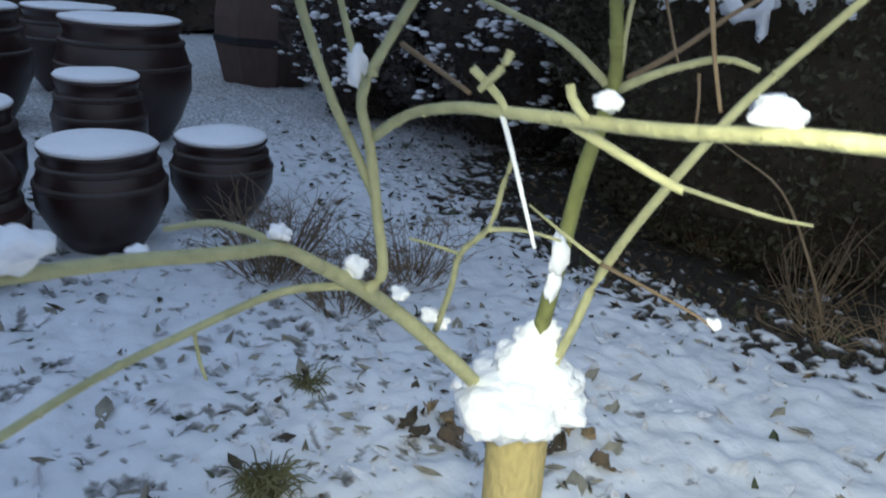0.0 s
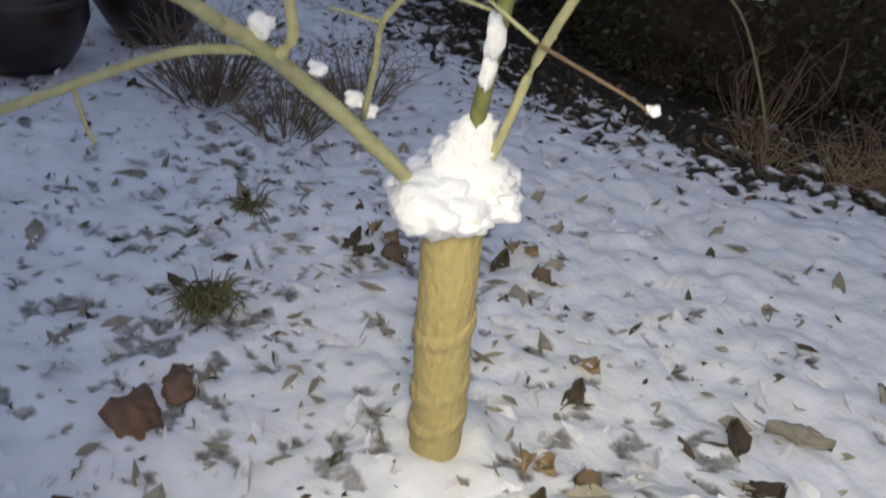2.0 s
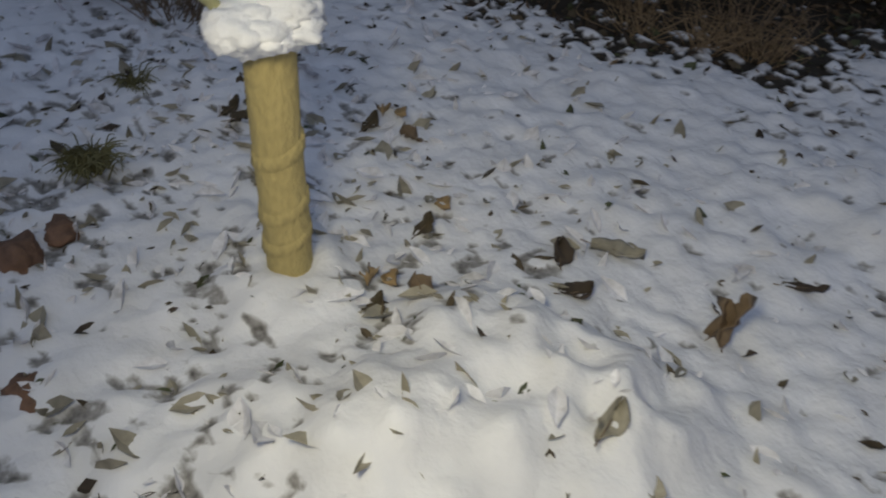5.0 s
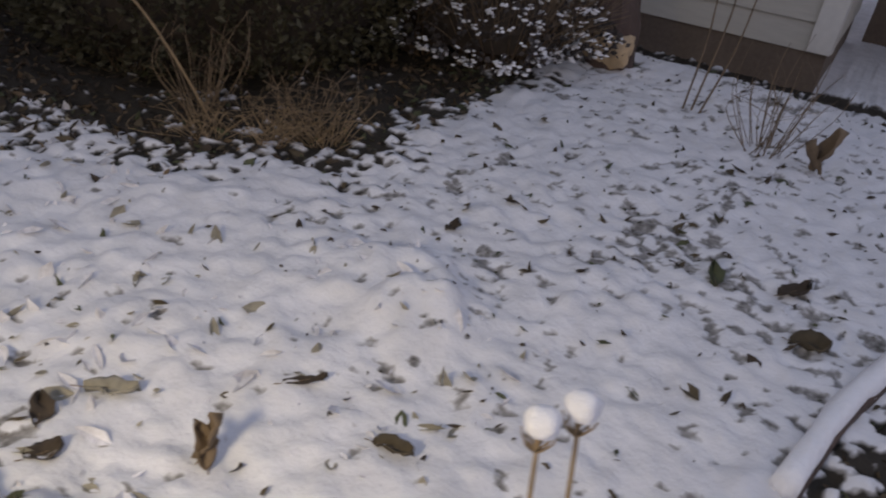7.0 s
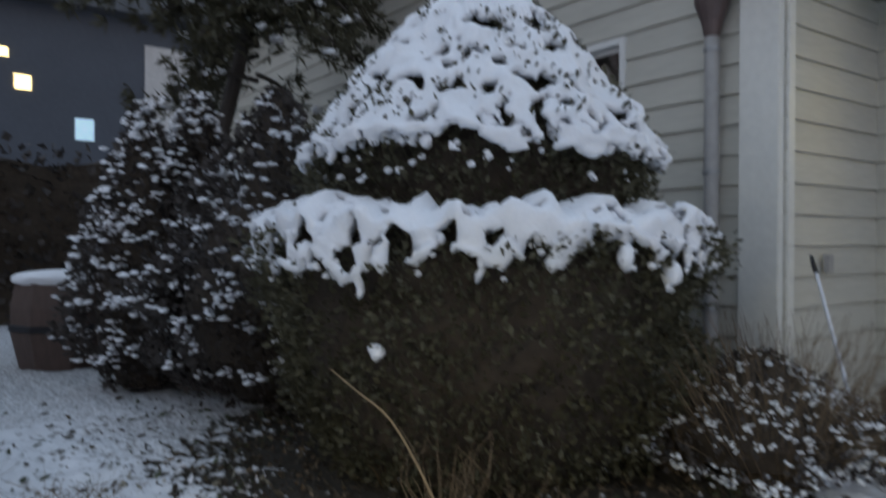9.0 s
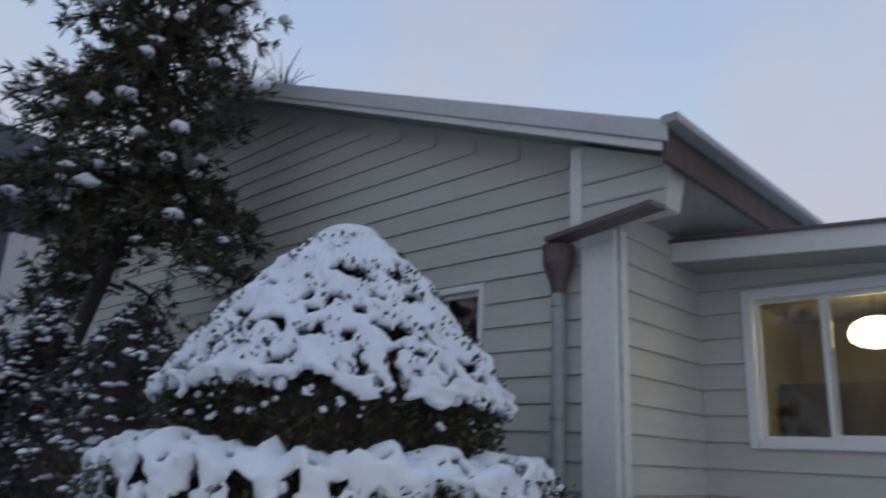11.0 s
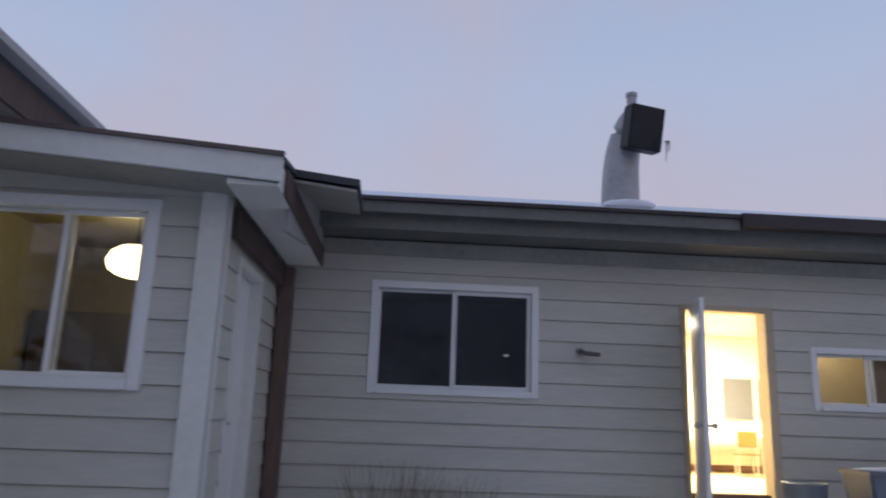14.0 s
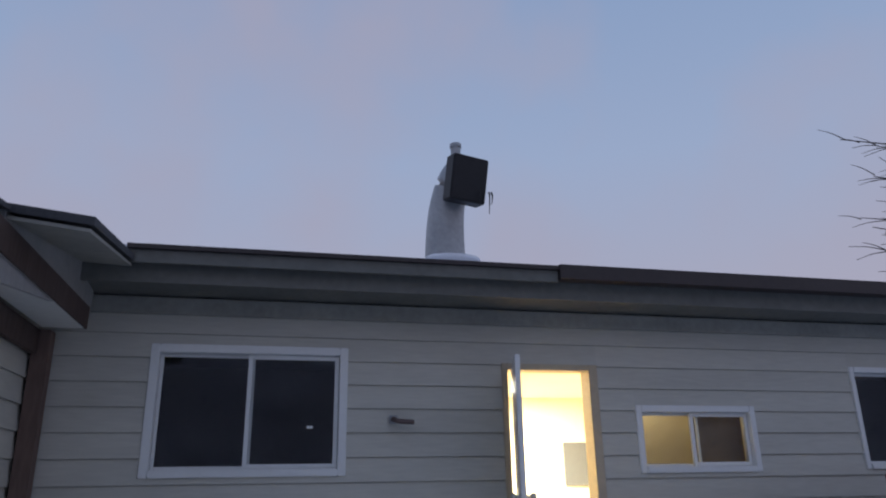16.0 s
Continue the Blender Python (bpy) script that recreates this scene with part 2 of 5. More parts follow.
def lathe(bm, profile, sides=28, centre=(0, 0)):
    rings = []
    for r, z in profile:
        rings.append([bm.verts.new((centre[0] + r * math.cos(2 * math.pi * k / sides), centre[1] + r * math.sin(2 * math.pi * k / sides), z)) for k in range(sides)])
    for a, b in zip(rings, rings[1:]):
        for k in range(sides):
            bm.faces.new((a[k], a[(k + 1) % sides], b[(k + 1) % sides], b[k]))
    bm.faces.new(rings[0][::-1])
    bm.faces.new(rings[-1])


def blob(bm, centre, radii, amount=0.25, freq=6.0, level=3):
    r = bmesh.ops.create_icosphere(bm, subdivisions=level, radius=1.0)
    c = Vector(centre)
    for v in r["verts"]:
        d = v.co.normalized()
        k = 1 + amount * (noise.noise(d * 1.3 + c * 7) + 0.5 * noise.noise(d * freq * 0.6 + c * 3))
        v.co = c + Vector((d.x * radii[0], d.y * radii[1], d.z * radii[2])) * k


def leaf_quads(bm, places, size, rng, spread=1.0, narrow=0.45):
    """Small folded leaves, two triangles on either side of the rib."""
    for p, outward in places:
        s = size * rng.uniform(0.6, 1.4)
        d = (Vector(outward) + Vector((rng.gauss(0, 1), rng.gauss(0, 1), rng.gauss(0, 1))) * 0.6 * spread).normalized()
        side = d.cross(Vector((rng.gauss(0, 1), rng.gauss(0, 1), rng.gauss(0, 1)))).normalized()
        nrm = d.cross(side)
        p = Vector(p)
        a, b = bm.verts.new(p), bm.verts.new(p + d * s)
        c = bm.verts.new(p + d * s * 0.5 + side * s * narrow + nrm * s * 0.12)
        e = bm.verts.new(p + d * s * 0.5 - side * s * narrow + nrm * s * 0.12)
        bm.faces.new((a, c, b))
        bm.faces.new((a, b, e))


# ---------------------------------------------------------------- ground


def bareness(x, y):
    """How far leaves and soil break through the snow, 0 to 1, with some shade added in."""
    v = noise.noise(Vector((x * 19 + y * 6, y * 23 - x * 5, 4.4))) + 0.6 * noise.noise(Vector((x * 33, y * 36, 8.8)))
    v += 0.40 * noise.noise(Vector((x * 1.9, y * 1.9, 2.2))) + 0.40 * noise.noise(Vector((x * 5, y * 5, 6.1)))
    v -= 0.55 * math.exp(-(((x + 3.45) / 0.34) ** 2 + ((y + 0.82) / 0.30) ** 2)) + 0.4 * math.exp(-(((x + 4.4) / 1.2) ** 2 + ((y - 0.2) / 0.6) ** 2))
    v += 0.24 * math.exp(-(((x + 2.62) / 0.36) ** 2 + ((y - 1.05) / 0.36) ** 2))
    v += 0.17 * math.exp(-(((x + 4.05) / 0.62) ** 2 + ((y + 0.9) / 0.5) ** 2))
    v = min(v, 0.425)
    v += 1.0 * math.exp(-(((x + 2.20) / 0.13) ** 2 + ((y - 0.42) / 0.22) ** 2))
    d = math.hypot(x + 5.55, y - 1.72) + 0.30 * noise.noise(Vector((x * 3, y * 3, 0.9))) + 0.12 * noise.noise(Vector((x * 9, y * 9, 0.2)))
    v += 1.2 * min(1.0, max(0.0, (1.76 - d) / 0.52))
    if x > -4.9:
        v += 0.9 * min(1.0, max(0.0, (y - 3.85 + 0.25 * noise.noise(Vector((x * 4, y * 4, 1.4)))) / 0.3))
    # thinner snow left of the yew, with the shade there put into it too
    thin = 0.28 * math.exp(-(((x + 7.0) / 1.2) ** 2 + ((y - 0.55) / 0.75) ** 2))
    return min(1.0, max(thin, (v - 0.30) / 0.30))


def dip(x, y):
    """The ground falls towards the porch wall."""
    k = min(1.0, max(0.0, (y - 3.2) / 1.3)) * min(1.0, max(0.0, (x + 5.0) / 0.5)) * min(1.0, max(0.0, (-1.0 - x) / 0.9))
    return 0.30 * k * k * (3 - 2 * k)


# low mounds of soft snow: place, radius, height
MOUNDS = ((-3.64, -0.74, 0.13, 0.050), (-3.50, -0.66, 0.12, 0.055), (-3.36, -0.58, 0.11, 0.045), (-3.60, -1.05, 0.16, 0.045), (-3.36, -0.76, 0.12, 0.050), (-3.47, -1.00, 0.14, 0.060),
          (-3.25, -0.68, 0.10, 0.035), (-3.46, 0.42, 0.17, 0.060), (-3.30, 0.34, 0.11, 0.030), (-3.98, -0.94, 0.14, 0.035), (-3.68, -1.22, 0.15, 0.030))


def height(x, y):
    h = 0.022 * noise.noise(Vector((x * 1.7, y * 1.7, 0.3))) + 0.020 * noise.noise(Vector((x * 5, y * 5, 3.1)))
    h += 0.024 * abs(noise.noise(Vector((x * 9, y * 9, 7.7)))) + 0.012 * noise.noise(Vector((x * 21, y * 21, 1.7))) + 0.006 * noise.noise(Vector((x * 44, y * 44, 5.2)))
    h -= 0.022 * bareness(x, y)
    h += 0.05 * math.exp(-(((x + 3.45) / 0.32) ** 2 + ((y + 0.90) / 0.26) ** 2))
    lump = 1 + 0.45 * noise.noise(Vector((x * 13, y * 13, 2.9)))
    for mx, my, r, up in MOUNDS:
        q = ((x - mx) ** 2 + (y - my) ** 2) / (r * r)
        if q < 6:
            h += up * math.exp(-q * q * 0.7) * lump
    return h - dip(x, y)


def build_ground():
    bm = bmesh.new()
    xs = [-400, -120, -45, -22, -15] + [-11 + 0.06 * i for i in range(60)] + [-7.4 + 0.028 * i for i in range(70)] + [-5.44 + 0.016 * i for i in range(200)] + [-2.24 + 0.03 * i for i in range(25)] + [-1.45 + 0.2 * i for i in range(50)] + [14, 30, 90, 300]
    ys = [-300, -90, -30, -12, -6] + [-3.5 + 0.06 * i for i in range(25)] + [-2.0 + 0.016 * i for i in range(210)] + [1.36 + 0.028 * i for i in range(62)] + [3.1 + 0.1 * i for i in range(20)] + [5.2 + 0.4 * i for i in range(9)] + [14, 30, 90, 300]
    grid = [[bm.verts.new((x, y, height(x, y) if -12 < x < 9 and -6 < y < 9 else 0.0)) for y in ys] for x in xs]
    for i in range(len(xs) - 1):
        for j in range(len(ys) - 1):
            bm.faces.new((grid[i][j], grid[i + 1][j], grid[i + 1][j + 1], grid[i][j + 1]))
    # outside the bed the cover also darkens the dim ground beyond the jars
    cover = [bareness(x, y) if -7.6 < x < -1.4 and -2.5 < y < 4.8 else 0.12 + 0.20 * math.exp(-(((x + 10) / 3.0) ** 2 + ((y + 0.5) / 3.0) ** 2)) for x in xs for y in ys]
    ob = part("ground", bm, GROUND, smooth=True)
    ob.data.attributes.new("bare", "FLOAT", "POINT").data.foreach_set("value", cover)
    return tagged(ob, "uneven garden ground under thin patchy snow", "ground", kind="structure")


build_ground()

# ---------------------------------------------------------------- house

ROW = 0.197


def cut_spans(u0, u1, z0, z1, holes):
    """Rectangles that remain of a band once the holes are cut from it."""
    cuts = sorted({u0, u1, *[min(max(c, u0), u1) for h in holes for c in h[:2]]})
    out = []
    for a, b in zip(cuts, cuts[1:]):
        if b - a < 0.01:
            continue
        free = [(z0, z1)]
        for h in holes:
            if h[0] < (a + b) / 2 < h[1]:
                nxt = []
                for lo, hi in free:
                    if h[2] > lo:
                        nxt.append((lo, min(hi, h[2])))
                    if h[3] < hi:
                        nxt.append((max(lo, h[3]), hi))
                free = [(lo, hi) for lo, hi in nxt if hi - lo > 0.012]
        for f in free:
            if out and out[-1][2:] == f and abs(out[-1][1] - a) < 1e-6:
                out[-1] = (out[-1][0], b, *f)
            else:
                out.append((a, b, *f))
    return out


BOARDS = []


def clad_wall(name, frame_m, u0, u1, z0, z1, holes, label, top=None, thick=0.16):
    """A wall in its own plane: u along it, v outwards, z up. Boards are added at the end of the file."""
    bm = bmesh.new()
    for a, b, lo, hi in cut_spans(u0, u1, z0, z1, holes):
        box(bm, a, -thick, lo, b, 0, hi)
    if top:
        apex_u, apex_z = top
        vs = [bm.verts.new(c) for c in ((u0, -thick, z1), (u1, -thick, z1), (apex_u, -thick, apex_z), (u0, 0, z1), (u1, 0, z1), (apex_u, 0, apex_z))]
        for f in ((0, 2, 1), (3, 4, 5), (0, 1, 4, 3), (1, 2, 5, 4), (2, 0, 3, 5)):
            bm.faces.new([vs[i] for i in f])
    wall = part(name, bm, SIDING)
    wall.matrix_world = frame_m
    tagged(wall, label, "wall", kind="structure")
    BOARDS.append((wall, u0, u1, z0, z1, holes, top))
    return wall


FRONT = lambda y: Matrix(((1, 0, 0, 0), (0, -1, 0, y), (0, 0, 1, 0), (0, 0, 0, 1)))
RIGHT = lambda x: Matrix(((0, 1, 0, x), (1, 0, 0, 0), (0, 0, 1, 0), (0, 0, 0, 1)))

W2 = (-2.0, -0.41, 1.58, 2.63)
W3 = (2.23, 3.47, 1.57, 2.17)
W4 = (4.62, 5.75, 1.58, 2.57)
DOOR = (0.96, 1.88, 0.52, 2.53)
W1 = (-4.41, -3.26, 1.49, 2.68)
W0 = (-7.0, -5.99, 1.65, 2.70)
SIDE_DOOR = (5.25, 6.15, 0.42, 2.45)
clad_wall("wall_main", FRONT(7.0), -2.88, 9.0, 0.153, 3.02, (W2, W3, W4, DOOR), "cream lap-sided wall with windows and an open door")
clad_wall("wall_porch", FRONT(4.75), -4.78, -2.90, -0.044, 2.95, (W1,), "cream lap-sided porch wall with a lit window")
clad_wall("wall_gable", FRONT(3.5), -15.5, -4.88, 0.153, 3.575, (W0,), "cream lap-sided gable wall behind the bushes", top=(-10.2, 5.70))
clad_wall("wall_return", RIGHT(-4.78), 3.5, 4.75, -0.044, 3.3, (), "short cream lap-sided return wall")
clad_wall("wall_porch_side", RIGHT(-2.88), 4.75, 7.0, -0.044, 2.9, (SIDE_DOOR,), "shaded cream porch side wall with a door")


def foundation(name, *b):
    tagged(part(name, boxed(*b), CONCRETE), "low rough concrete foundation strip", "foundation", kind="structure")


foundation("foundation_main", -2.74, 6.99, -0.6, 9.0, 7.2, 0.16)
foundation("foundation_porch", -4.79, 4.74, -0.6, -2.87, 4.95, -0.04)
foundation("foundation_porch_side", -3.0, 4.96, -0.6, -2.87, 6.98, -0.04)
foundation("foundation_return", -4.95, 3.71, -0.6, -4.77, 4.73, -0.04)
foundation("foundation_gable", -15.6, 3.49, -0.6, -4.79, 3.7, 0.16)


def window(name, wall, hole, panes, label, trim=0.055, proud=0.035, mull=0.03):
    u0, u1, z0, z1 = hole
    root = thing(name, label, "window", kind="structure")
    root.matrix_world = wall.matrix_world
    bm = bmesh.new()
    box(bm, u0 - 0.0, -0.12, z0, u0 + trim, proud, z1, 0.006)
    box(bm, u1 - trim, -0.12, z0, u1, proud, z1, 0.006)
    box(bm, u0 + trim, -0.12, z1 - trim, u1 - trim, proud, z1, 0.006)
    box(bm, u0 + trim, -0.12, z0, u1 - trim, proud + 0.012, z0 + trim * 0.9, 0.006)
    part("window_frame", bm, VINYL, root)
    a, b, lo, hi = u0 + trim, u1 - trim, z0 + trim * 0.9, z1 - trim
    mid = (a + b) / 2
    for k, (s0, s1, depth) in enumerate(((a, mid + mull, -0.055), (mid - mull, b, -0.015))):
        w = 0.026 if k == 0 else 0.038
        bm = bmesh.new()
        box(bm, s0 + 0.002, depth - 0.03, lo + 0.002, s0 + w, depth, hi - 0.002, 0.004)
        box(bm, s1 - w, depth - 0.03, lo + 0.002, s1 - 0.002, depth, hi - 0.002, 0.004)
        box(bm, s0 + w, depth - 0.03, lo + 0.002, s1 - w, depth, lo + w, 0.004)
        box(bm, s0 + w, depth - 0.03, hi - w, s1 - w, depth, hi - 0.002, 0.004)
        sash = part("sash", bm, VINYL, root)
        pane = part("pane", boxed(s0 + w - 0.004, depth - 0.018, lo + w - 0.004, s1 - w + 0.004, depth - 0.012, hi - w + 0.004), panes[k], sash)
        pane.visible_shadow = False
    return root


walls = {o.name: o for o in scene.objects if o.name.startswith("wall_")}
window("window_1", walls["wall_porch"], W1, (GLASS, GLASS), "white sliding window with a lamp glowing behind it", 0.075, 0.04)
window("window_2", walls["wall_main"], W2, (GLASS, GLASS), "white sliding window on a dark room", 0.068)
window("window_3", walls["wall_main"], W3, (GLASS, GLASS), "small white sliding window lit warmly from inside", 0.06, 0.035, 0.055)
window("window_4", walls["wall_main"], W4, (GLASS, GLASS), "white sliding window on a dark reddish room")
window("window_5", walls["wall_gable"], W0, (GLASS, GLASS), "white sliding window half hidden by the bush")


def room(name, x0, y0, z0, x1, y1, z1, mat, label, floor_mat=None):
    """A box of thin walls open towards the front wall."""
    bm = bmesh.new()
    t = 0.05
    box(bm, x0 - t, y0, z0, x0, y1, z1)
    box(bm, x1, y0, z0, x1 + t, y1, z1)
    box(bm, x0 - t, y1, z0, x1 + t, y1 + t, z1)
    tagged(part("wall_" + name, bm, mat), label, "wall", kind="structure")
    tagged(part("floor_" + name, boxed(x0 - t, y0, z0 - t, x1 + t, y1 + t, z0 - 0.002), floor_mat or mat), "plain indoor floor of the " + name.replace("_", " "), "floor", kind="structure")
    tagged(part("ceiling_" + name, boxed(x0 - t, y0, z1 + 0.002, x1 + t, y1 + t, z1 + t), mat), "plain ceiling of the " + name.replace("_", " "), "ceiling", kind="structure")


room("living_room", 0.2, 7.165, 0.76, 4.3, 10.4, 2.64, ROOMWALL, "bright cream living room walls", PALEWOOD)
room("dark_room", -2.6, 7.165, 0.42, 0.10, 9.6, 2.85, DARKROOM, "bedroom walls coloured dark to look unlit")
room("side_room", 4.42, 7.165, 0.42, 8.0, 9.6, 2.85, DARKROOM, "side room walls coloured dark to look unlit")
room("gable_room", -8.2, 3.665, 0.42, -5.2, 6.4, 2.9, DARKROOM, "gable room walls coloured dark to look unlit")
room("porch_room", -4.72, 4.915, 0.42, -3.06, 6.95, 2.8, PORCHWALL, "dim ochre porch room walls", WOOD)

# ---- roofs


def slab(name, quad, thick, mat, label, category="roof"):
    """A plate over four corner points, thick downwards."""
    bm = bmesh.new()
    top = [bm.verts.new(q) for q in quad]
    low = [bm.verts.new(Vector(q) - Vector((0, 0, thick))) for q in quad]
    bm.faces.new(top)
    bm.faces.new(low[::-1])
    for k in range(4):
        bm.faces.new((top[k], low[k], low[(k + 1) % 4], top[(k + 1) % 4]))
    bmesh.ops.recalc_face_normals(bm, faces=bm.faces)
    ob = part(name, bm, mat)
    return tagged(ob, label, category, kind="structure")


def beam(name, a, b, width, height_, mat, label, category="trim"):
    """A straight bar from a to b; a and b lie at the middle of its top."""
    a, b = Vector(a), Vector(b)
    d = (b - a)
    side = d.cross(Vector((0, 0, 1))).normalized() * width / 2
    bm = bmesh.new()
    vs = []
    for p in (a, b):
        for s, h in ((1, 0), (-1, 0), (-1, -height_), (1, -height_)):
            vs.append(bm.verts.new(p + side * s + Vector((0, 0, h))))
    for f in ((0, 1, 2, 3), (7, 6, 5, 4), (0, 4, 5, 1), (1, 5, 6, 2), (2, 6, 7, 3), (3, 7, 4, 0)):
        bm.faces.new([vs[i] for i in f])
    bmesh.ops.recalc_face_normals(bm, faces=bm.faces)
    return tagged(part(name, bm, mat), label, category, kind="structure")


S = 0.315
# main roof: eave along x at y 6.4
slab("roof_main", ((-2.6, 6.36, 3.22), (9.6, 6.36, 3.22), (9.6, 11.6, 3.22 + 5.24 * S), (-2.6, 11.6, 3.22 + 5.24 * S)), 0.06, SHINGLE, "dark shingle main roof under snow")
slab("roof_snow_main", ((-2.58, 6.55, 3.325), (9.5, 6.55, 3.325), (9.5, 11.65, 3.325 + 5.1 * S), (-2.58, 11.65, 3.325 + 5.1 * S)), 0.045, SNOW, "thin even snow on the main roof", "snow")
beam("drip_edge_main", (-2.15, 6.335, 3.262), (1.298, 6.335, 3.262), 0.05, 0.035, DARKGUTTER, "thin black drip edge along the main eave", "flashing")
beam("eave_board_main", (-2.15, 6.36, 3.225), (1.298, 6.36, 3.225), 0.03, 0.10, EAVE, "grey-green board under the drip edge")
beam("gutter_main", (1.30, 6.35, 3.27), (9.6, 6.35, 3.27), 0.12, 0.125, DARKGUTTER, "dark brown gutter along the main eave", "gutter")
beam("fascia_main", (-2.88, 6.47, 3.20), (9.6, 6.47, 3.20), 0.03, 0.2, EAVE, "grey-green fascia board under the gutter")
slab("soffit_main", ((-2.88, 6.49, 3.08), (9.6, 6.49, 3.08), (9.6, 7.0, 3.04), (-2.88, 7.0, 3.04)), 0.02, EAVE, "grey-green soffit boards under the eave", "soffit")
beam("frieze_main", (-2.87, 6.96, 3.0), (9.0, 6.96, 3.0), 0.05, 0.13, SOFFIT, "grey frieze board over the wall")
# gable roof: ridge along y over x -10.2
RIDGE = (-10.2, 5.86)
slab("roof_gable_east", ((-4.18, 3.08, 3.45), (-4.18, 9.0, 3.45), (RIDGE[0], 9.0, RIDGE[1]), (RIDGE[0], 3.08, RIDGE[1])), 0.07, SHINGLE, "dark shingle gable roof slope")
slab("roof_gable_west", ((RIDGE[0], 3.08, RIDGE[1]), (RIDGE[0], 9.0, RIDGE[1]), (-16.2, 9.0, 3.45), (-16.2, 3.08, 3.45)), 0.07, SHINGLE, "dark shingle gable roof slope")
slab("roof_snow_gable", ((-4.35, 3.16, 3.55), (-4.35, 9.0, 3.55), (RIDGE[0], 9.0, 5.90), (RIDGE[0], 3.16, 5.90)), 0.03, SNOW, "thin snow on the gable roof", "snow")
beam("bargeboard_east", (-4.16, 3.07, 3.44), (RIDGE[0], 3.07, RIDGE[1] - 0.02), 0.03, 0.14, BARGE, "pale grey bargeboard along the gable")
beam("bargeboard_east_lower", (-4.20, 3.10, 3.31), (RIDGE[0], 3.10, RIDGE[1] - 0.15), 0.03, 0.06, TRIM, "white moulding under the bargeboard")
beam("bargeboard_west", (-16.2, 3.07, 3.44), (RIDGE[0], 3.07, RIDGE[1] - 0.02), 0.03, 0.19, FASCIA, "pale grey bargeboard along the gable")
slab("soffit_gable_east", ((-4.22, 3.09, 3.33), (-4.22, 3.5, 3.33), (RIDGE[0], 3.5, RIDGE[1] - 0.13), (RIDGE[0], 3.09, RIDGE[1] - 0.13)), 0.02, SOFFIT, "grey-green soffit under the gable overhang", "soffit")
slab("soffit_gable_west", ((RIDGE[0], 3.09, RIDGE[1] - 0.13), (RIDGE[0], 3.5, RIDGE[1] - 0.13), (-16.1, 3.5, 3.33), (-16.1, 3.09, 3.33)), 0.02, SOFFIT, "grey-green soffit under the gable overhang", "soffit")
beam("gutter_gable", (-4.13, 3.05, 3.47), (-4.13, 9.0, 3.52), 0.11, 0.055, FASCIA, "grey metal gutter along the gable roof eave", "gutter")
beam("fascia_gable", (-4.195, 3.09, 3.43), (-4.195, 9.0, 3.43), 0.03, 0.25, DARKWOOD, "dark brown fascia behind the gutter")
slab("soffit_gable_eave", ((-4.22, 3.5, 3.24), (-4.22, 9.0, 3.24), (-4.78, 9.0, 3.12), (-4.78, 3.5, 3.12)), 0.02, SOFFIT, "weathered soffit under the gable eave", "soffit")
beam("return_ledge", (-5.22, 3.33, 2.90), (-4.30, 3.20, 2.96), 0.16, 0.035, GUTTER, "dark metal ledge over the corner post", "flashing")
# closed end of the gable eave
bm = bmesh.new()
vs = [bm.verts.new(c) for c in ((-5.0, 3.30, 3.58), (-4.24, 3.30, 3.28), (-4.30, 3.30, 2.96), (-5.0, 3.30, 2.94), (-5.0, 3.5, 3.58), (-4.24, 3.5, 3.28), (-4.30, 3.5, 2.96), (-5.0, 3.5, 2.94))]
for f in ((0, 1, 2, 3), (7, 6, 5, 4), (0, 4, 5, 1), (1, 5, 6, 2), (2, 6, 7, 3), (3, 7, 4, 0)):
    bm.faces.new([vs[i] for i in f])
bmesh.ops.recalc_face_normals(bm, faces=bm.faces)
tagged(part("eave_box", bm, SIDING), "cream boxed end of the gable eave", "trim", kind="structure")
tagged(part("corner_board", boxed(-5.04, 3.435, 0.02, -4.772, 3.50, 2.93, 0.006), TRIM), "white corner board with faint stains", "trim", kind="structure")
tagged(part("corner_board_side", boxed(-4.768, 3.505, -0.04, -4.745, 3.58, 2.93, 0.004), TRIM), "white corner board on the return wall", "trim", kind="structure")
tagged(part("porch_corner_board", boxed(-3.01, 4.70, -0.04, -2.85, 4.748, 2.75, 0.006), TRIM), "white porch corner board", "trim", kind="structure")
tagged(part("porch_corner_side", boxed(-2.853, 4.752, -0.04, -2.845, 4.86, 2.75, 0.004), TRIM), "white porch corner board", "trim", kind="structure")
# porch roof
beam("porch_fascia", (-4.80, 4.30, 3.03), (-2.45, 4.30, 2.865), 0.03, 0.155, TRIM, "white fascia board of the porch roof")
beam("porch_drip", (-4.80, 4.275, 3.05), (-2.44, 4.275, 2.885), 0.04, 0.025, GUTTER, "dark drip edge of the porch roof")
slab("roof_porch", ((-4.80, 4.29, 3.04), (-2.45, 4.29, 2.875), (-2.45, 7.0, 3.28), (-4.80, 7.0, 3.44)), 0.03, SHINGLE, "dark porch roof sheet")
slab("roof_snow_porch", ((-4.75, 4.34, 3.075), (-2.75, 4.34, 2.93), (-2.75, 7.0, 3.33), (-4.75, 7.0, 3.49)), 0.03, SNOW, "thin snow on the porch roof", "snow")
slab("soffit_porch", ((-4.80, 4.32, 2.89), (-2.47, 4.32, 2.725), (-2.47, 4.75, 2.725), (-4.80, 4.75, 2.89)), 0.02, SOFFIT, "grey soffit of the porch roof", "soffit")
beam("porch_side_beam", (-2.62, 4.32, 2.84), (-2.62, 6.75, 2.84), 0.30, 0.15, TRIM, "white beam along the porch side")
beam("porch_side_fascia", (-2.49, 4.83, 2.96), (-2.49, 6.9, 3.25), 0.03, 0.42, FASCIA, "grey board above the porch side beam")
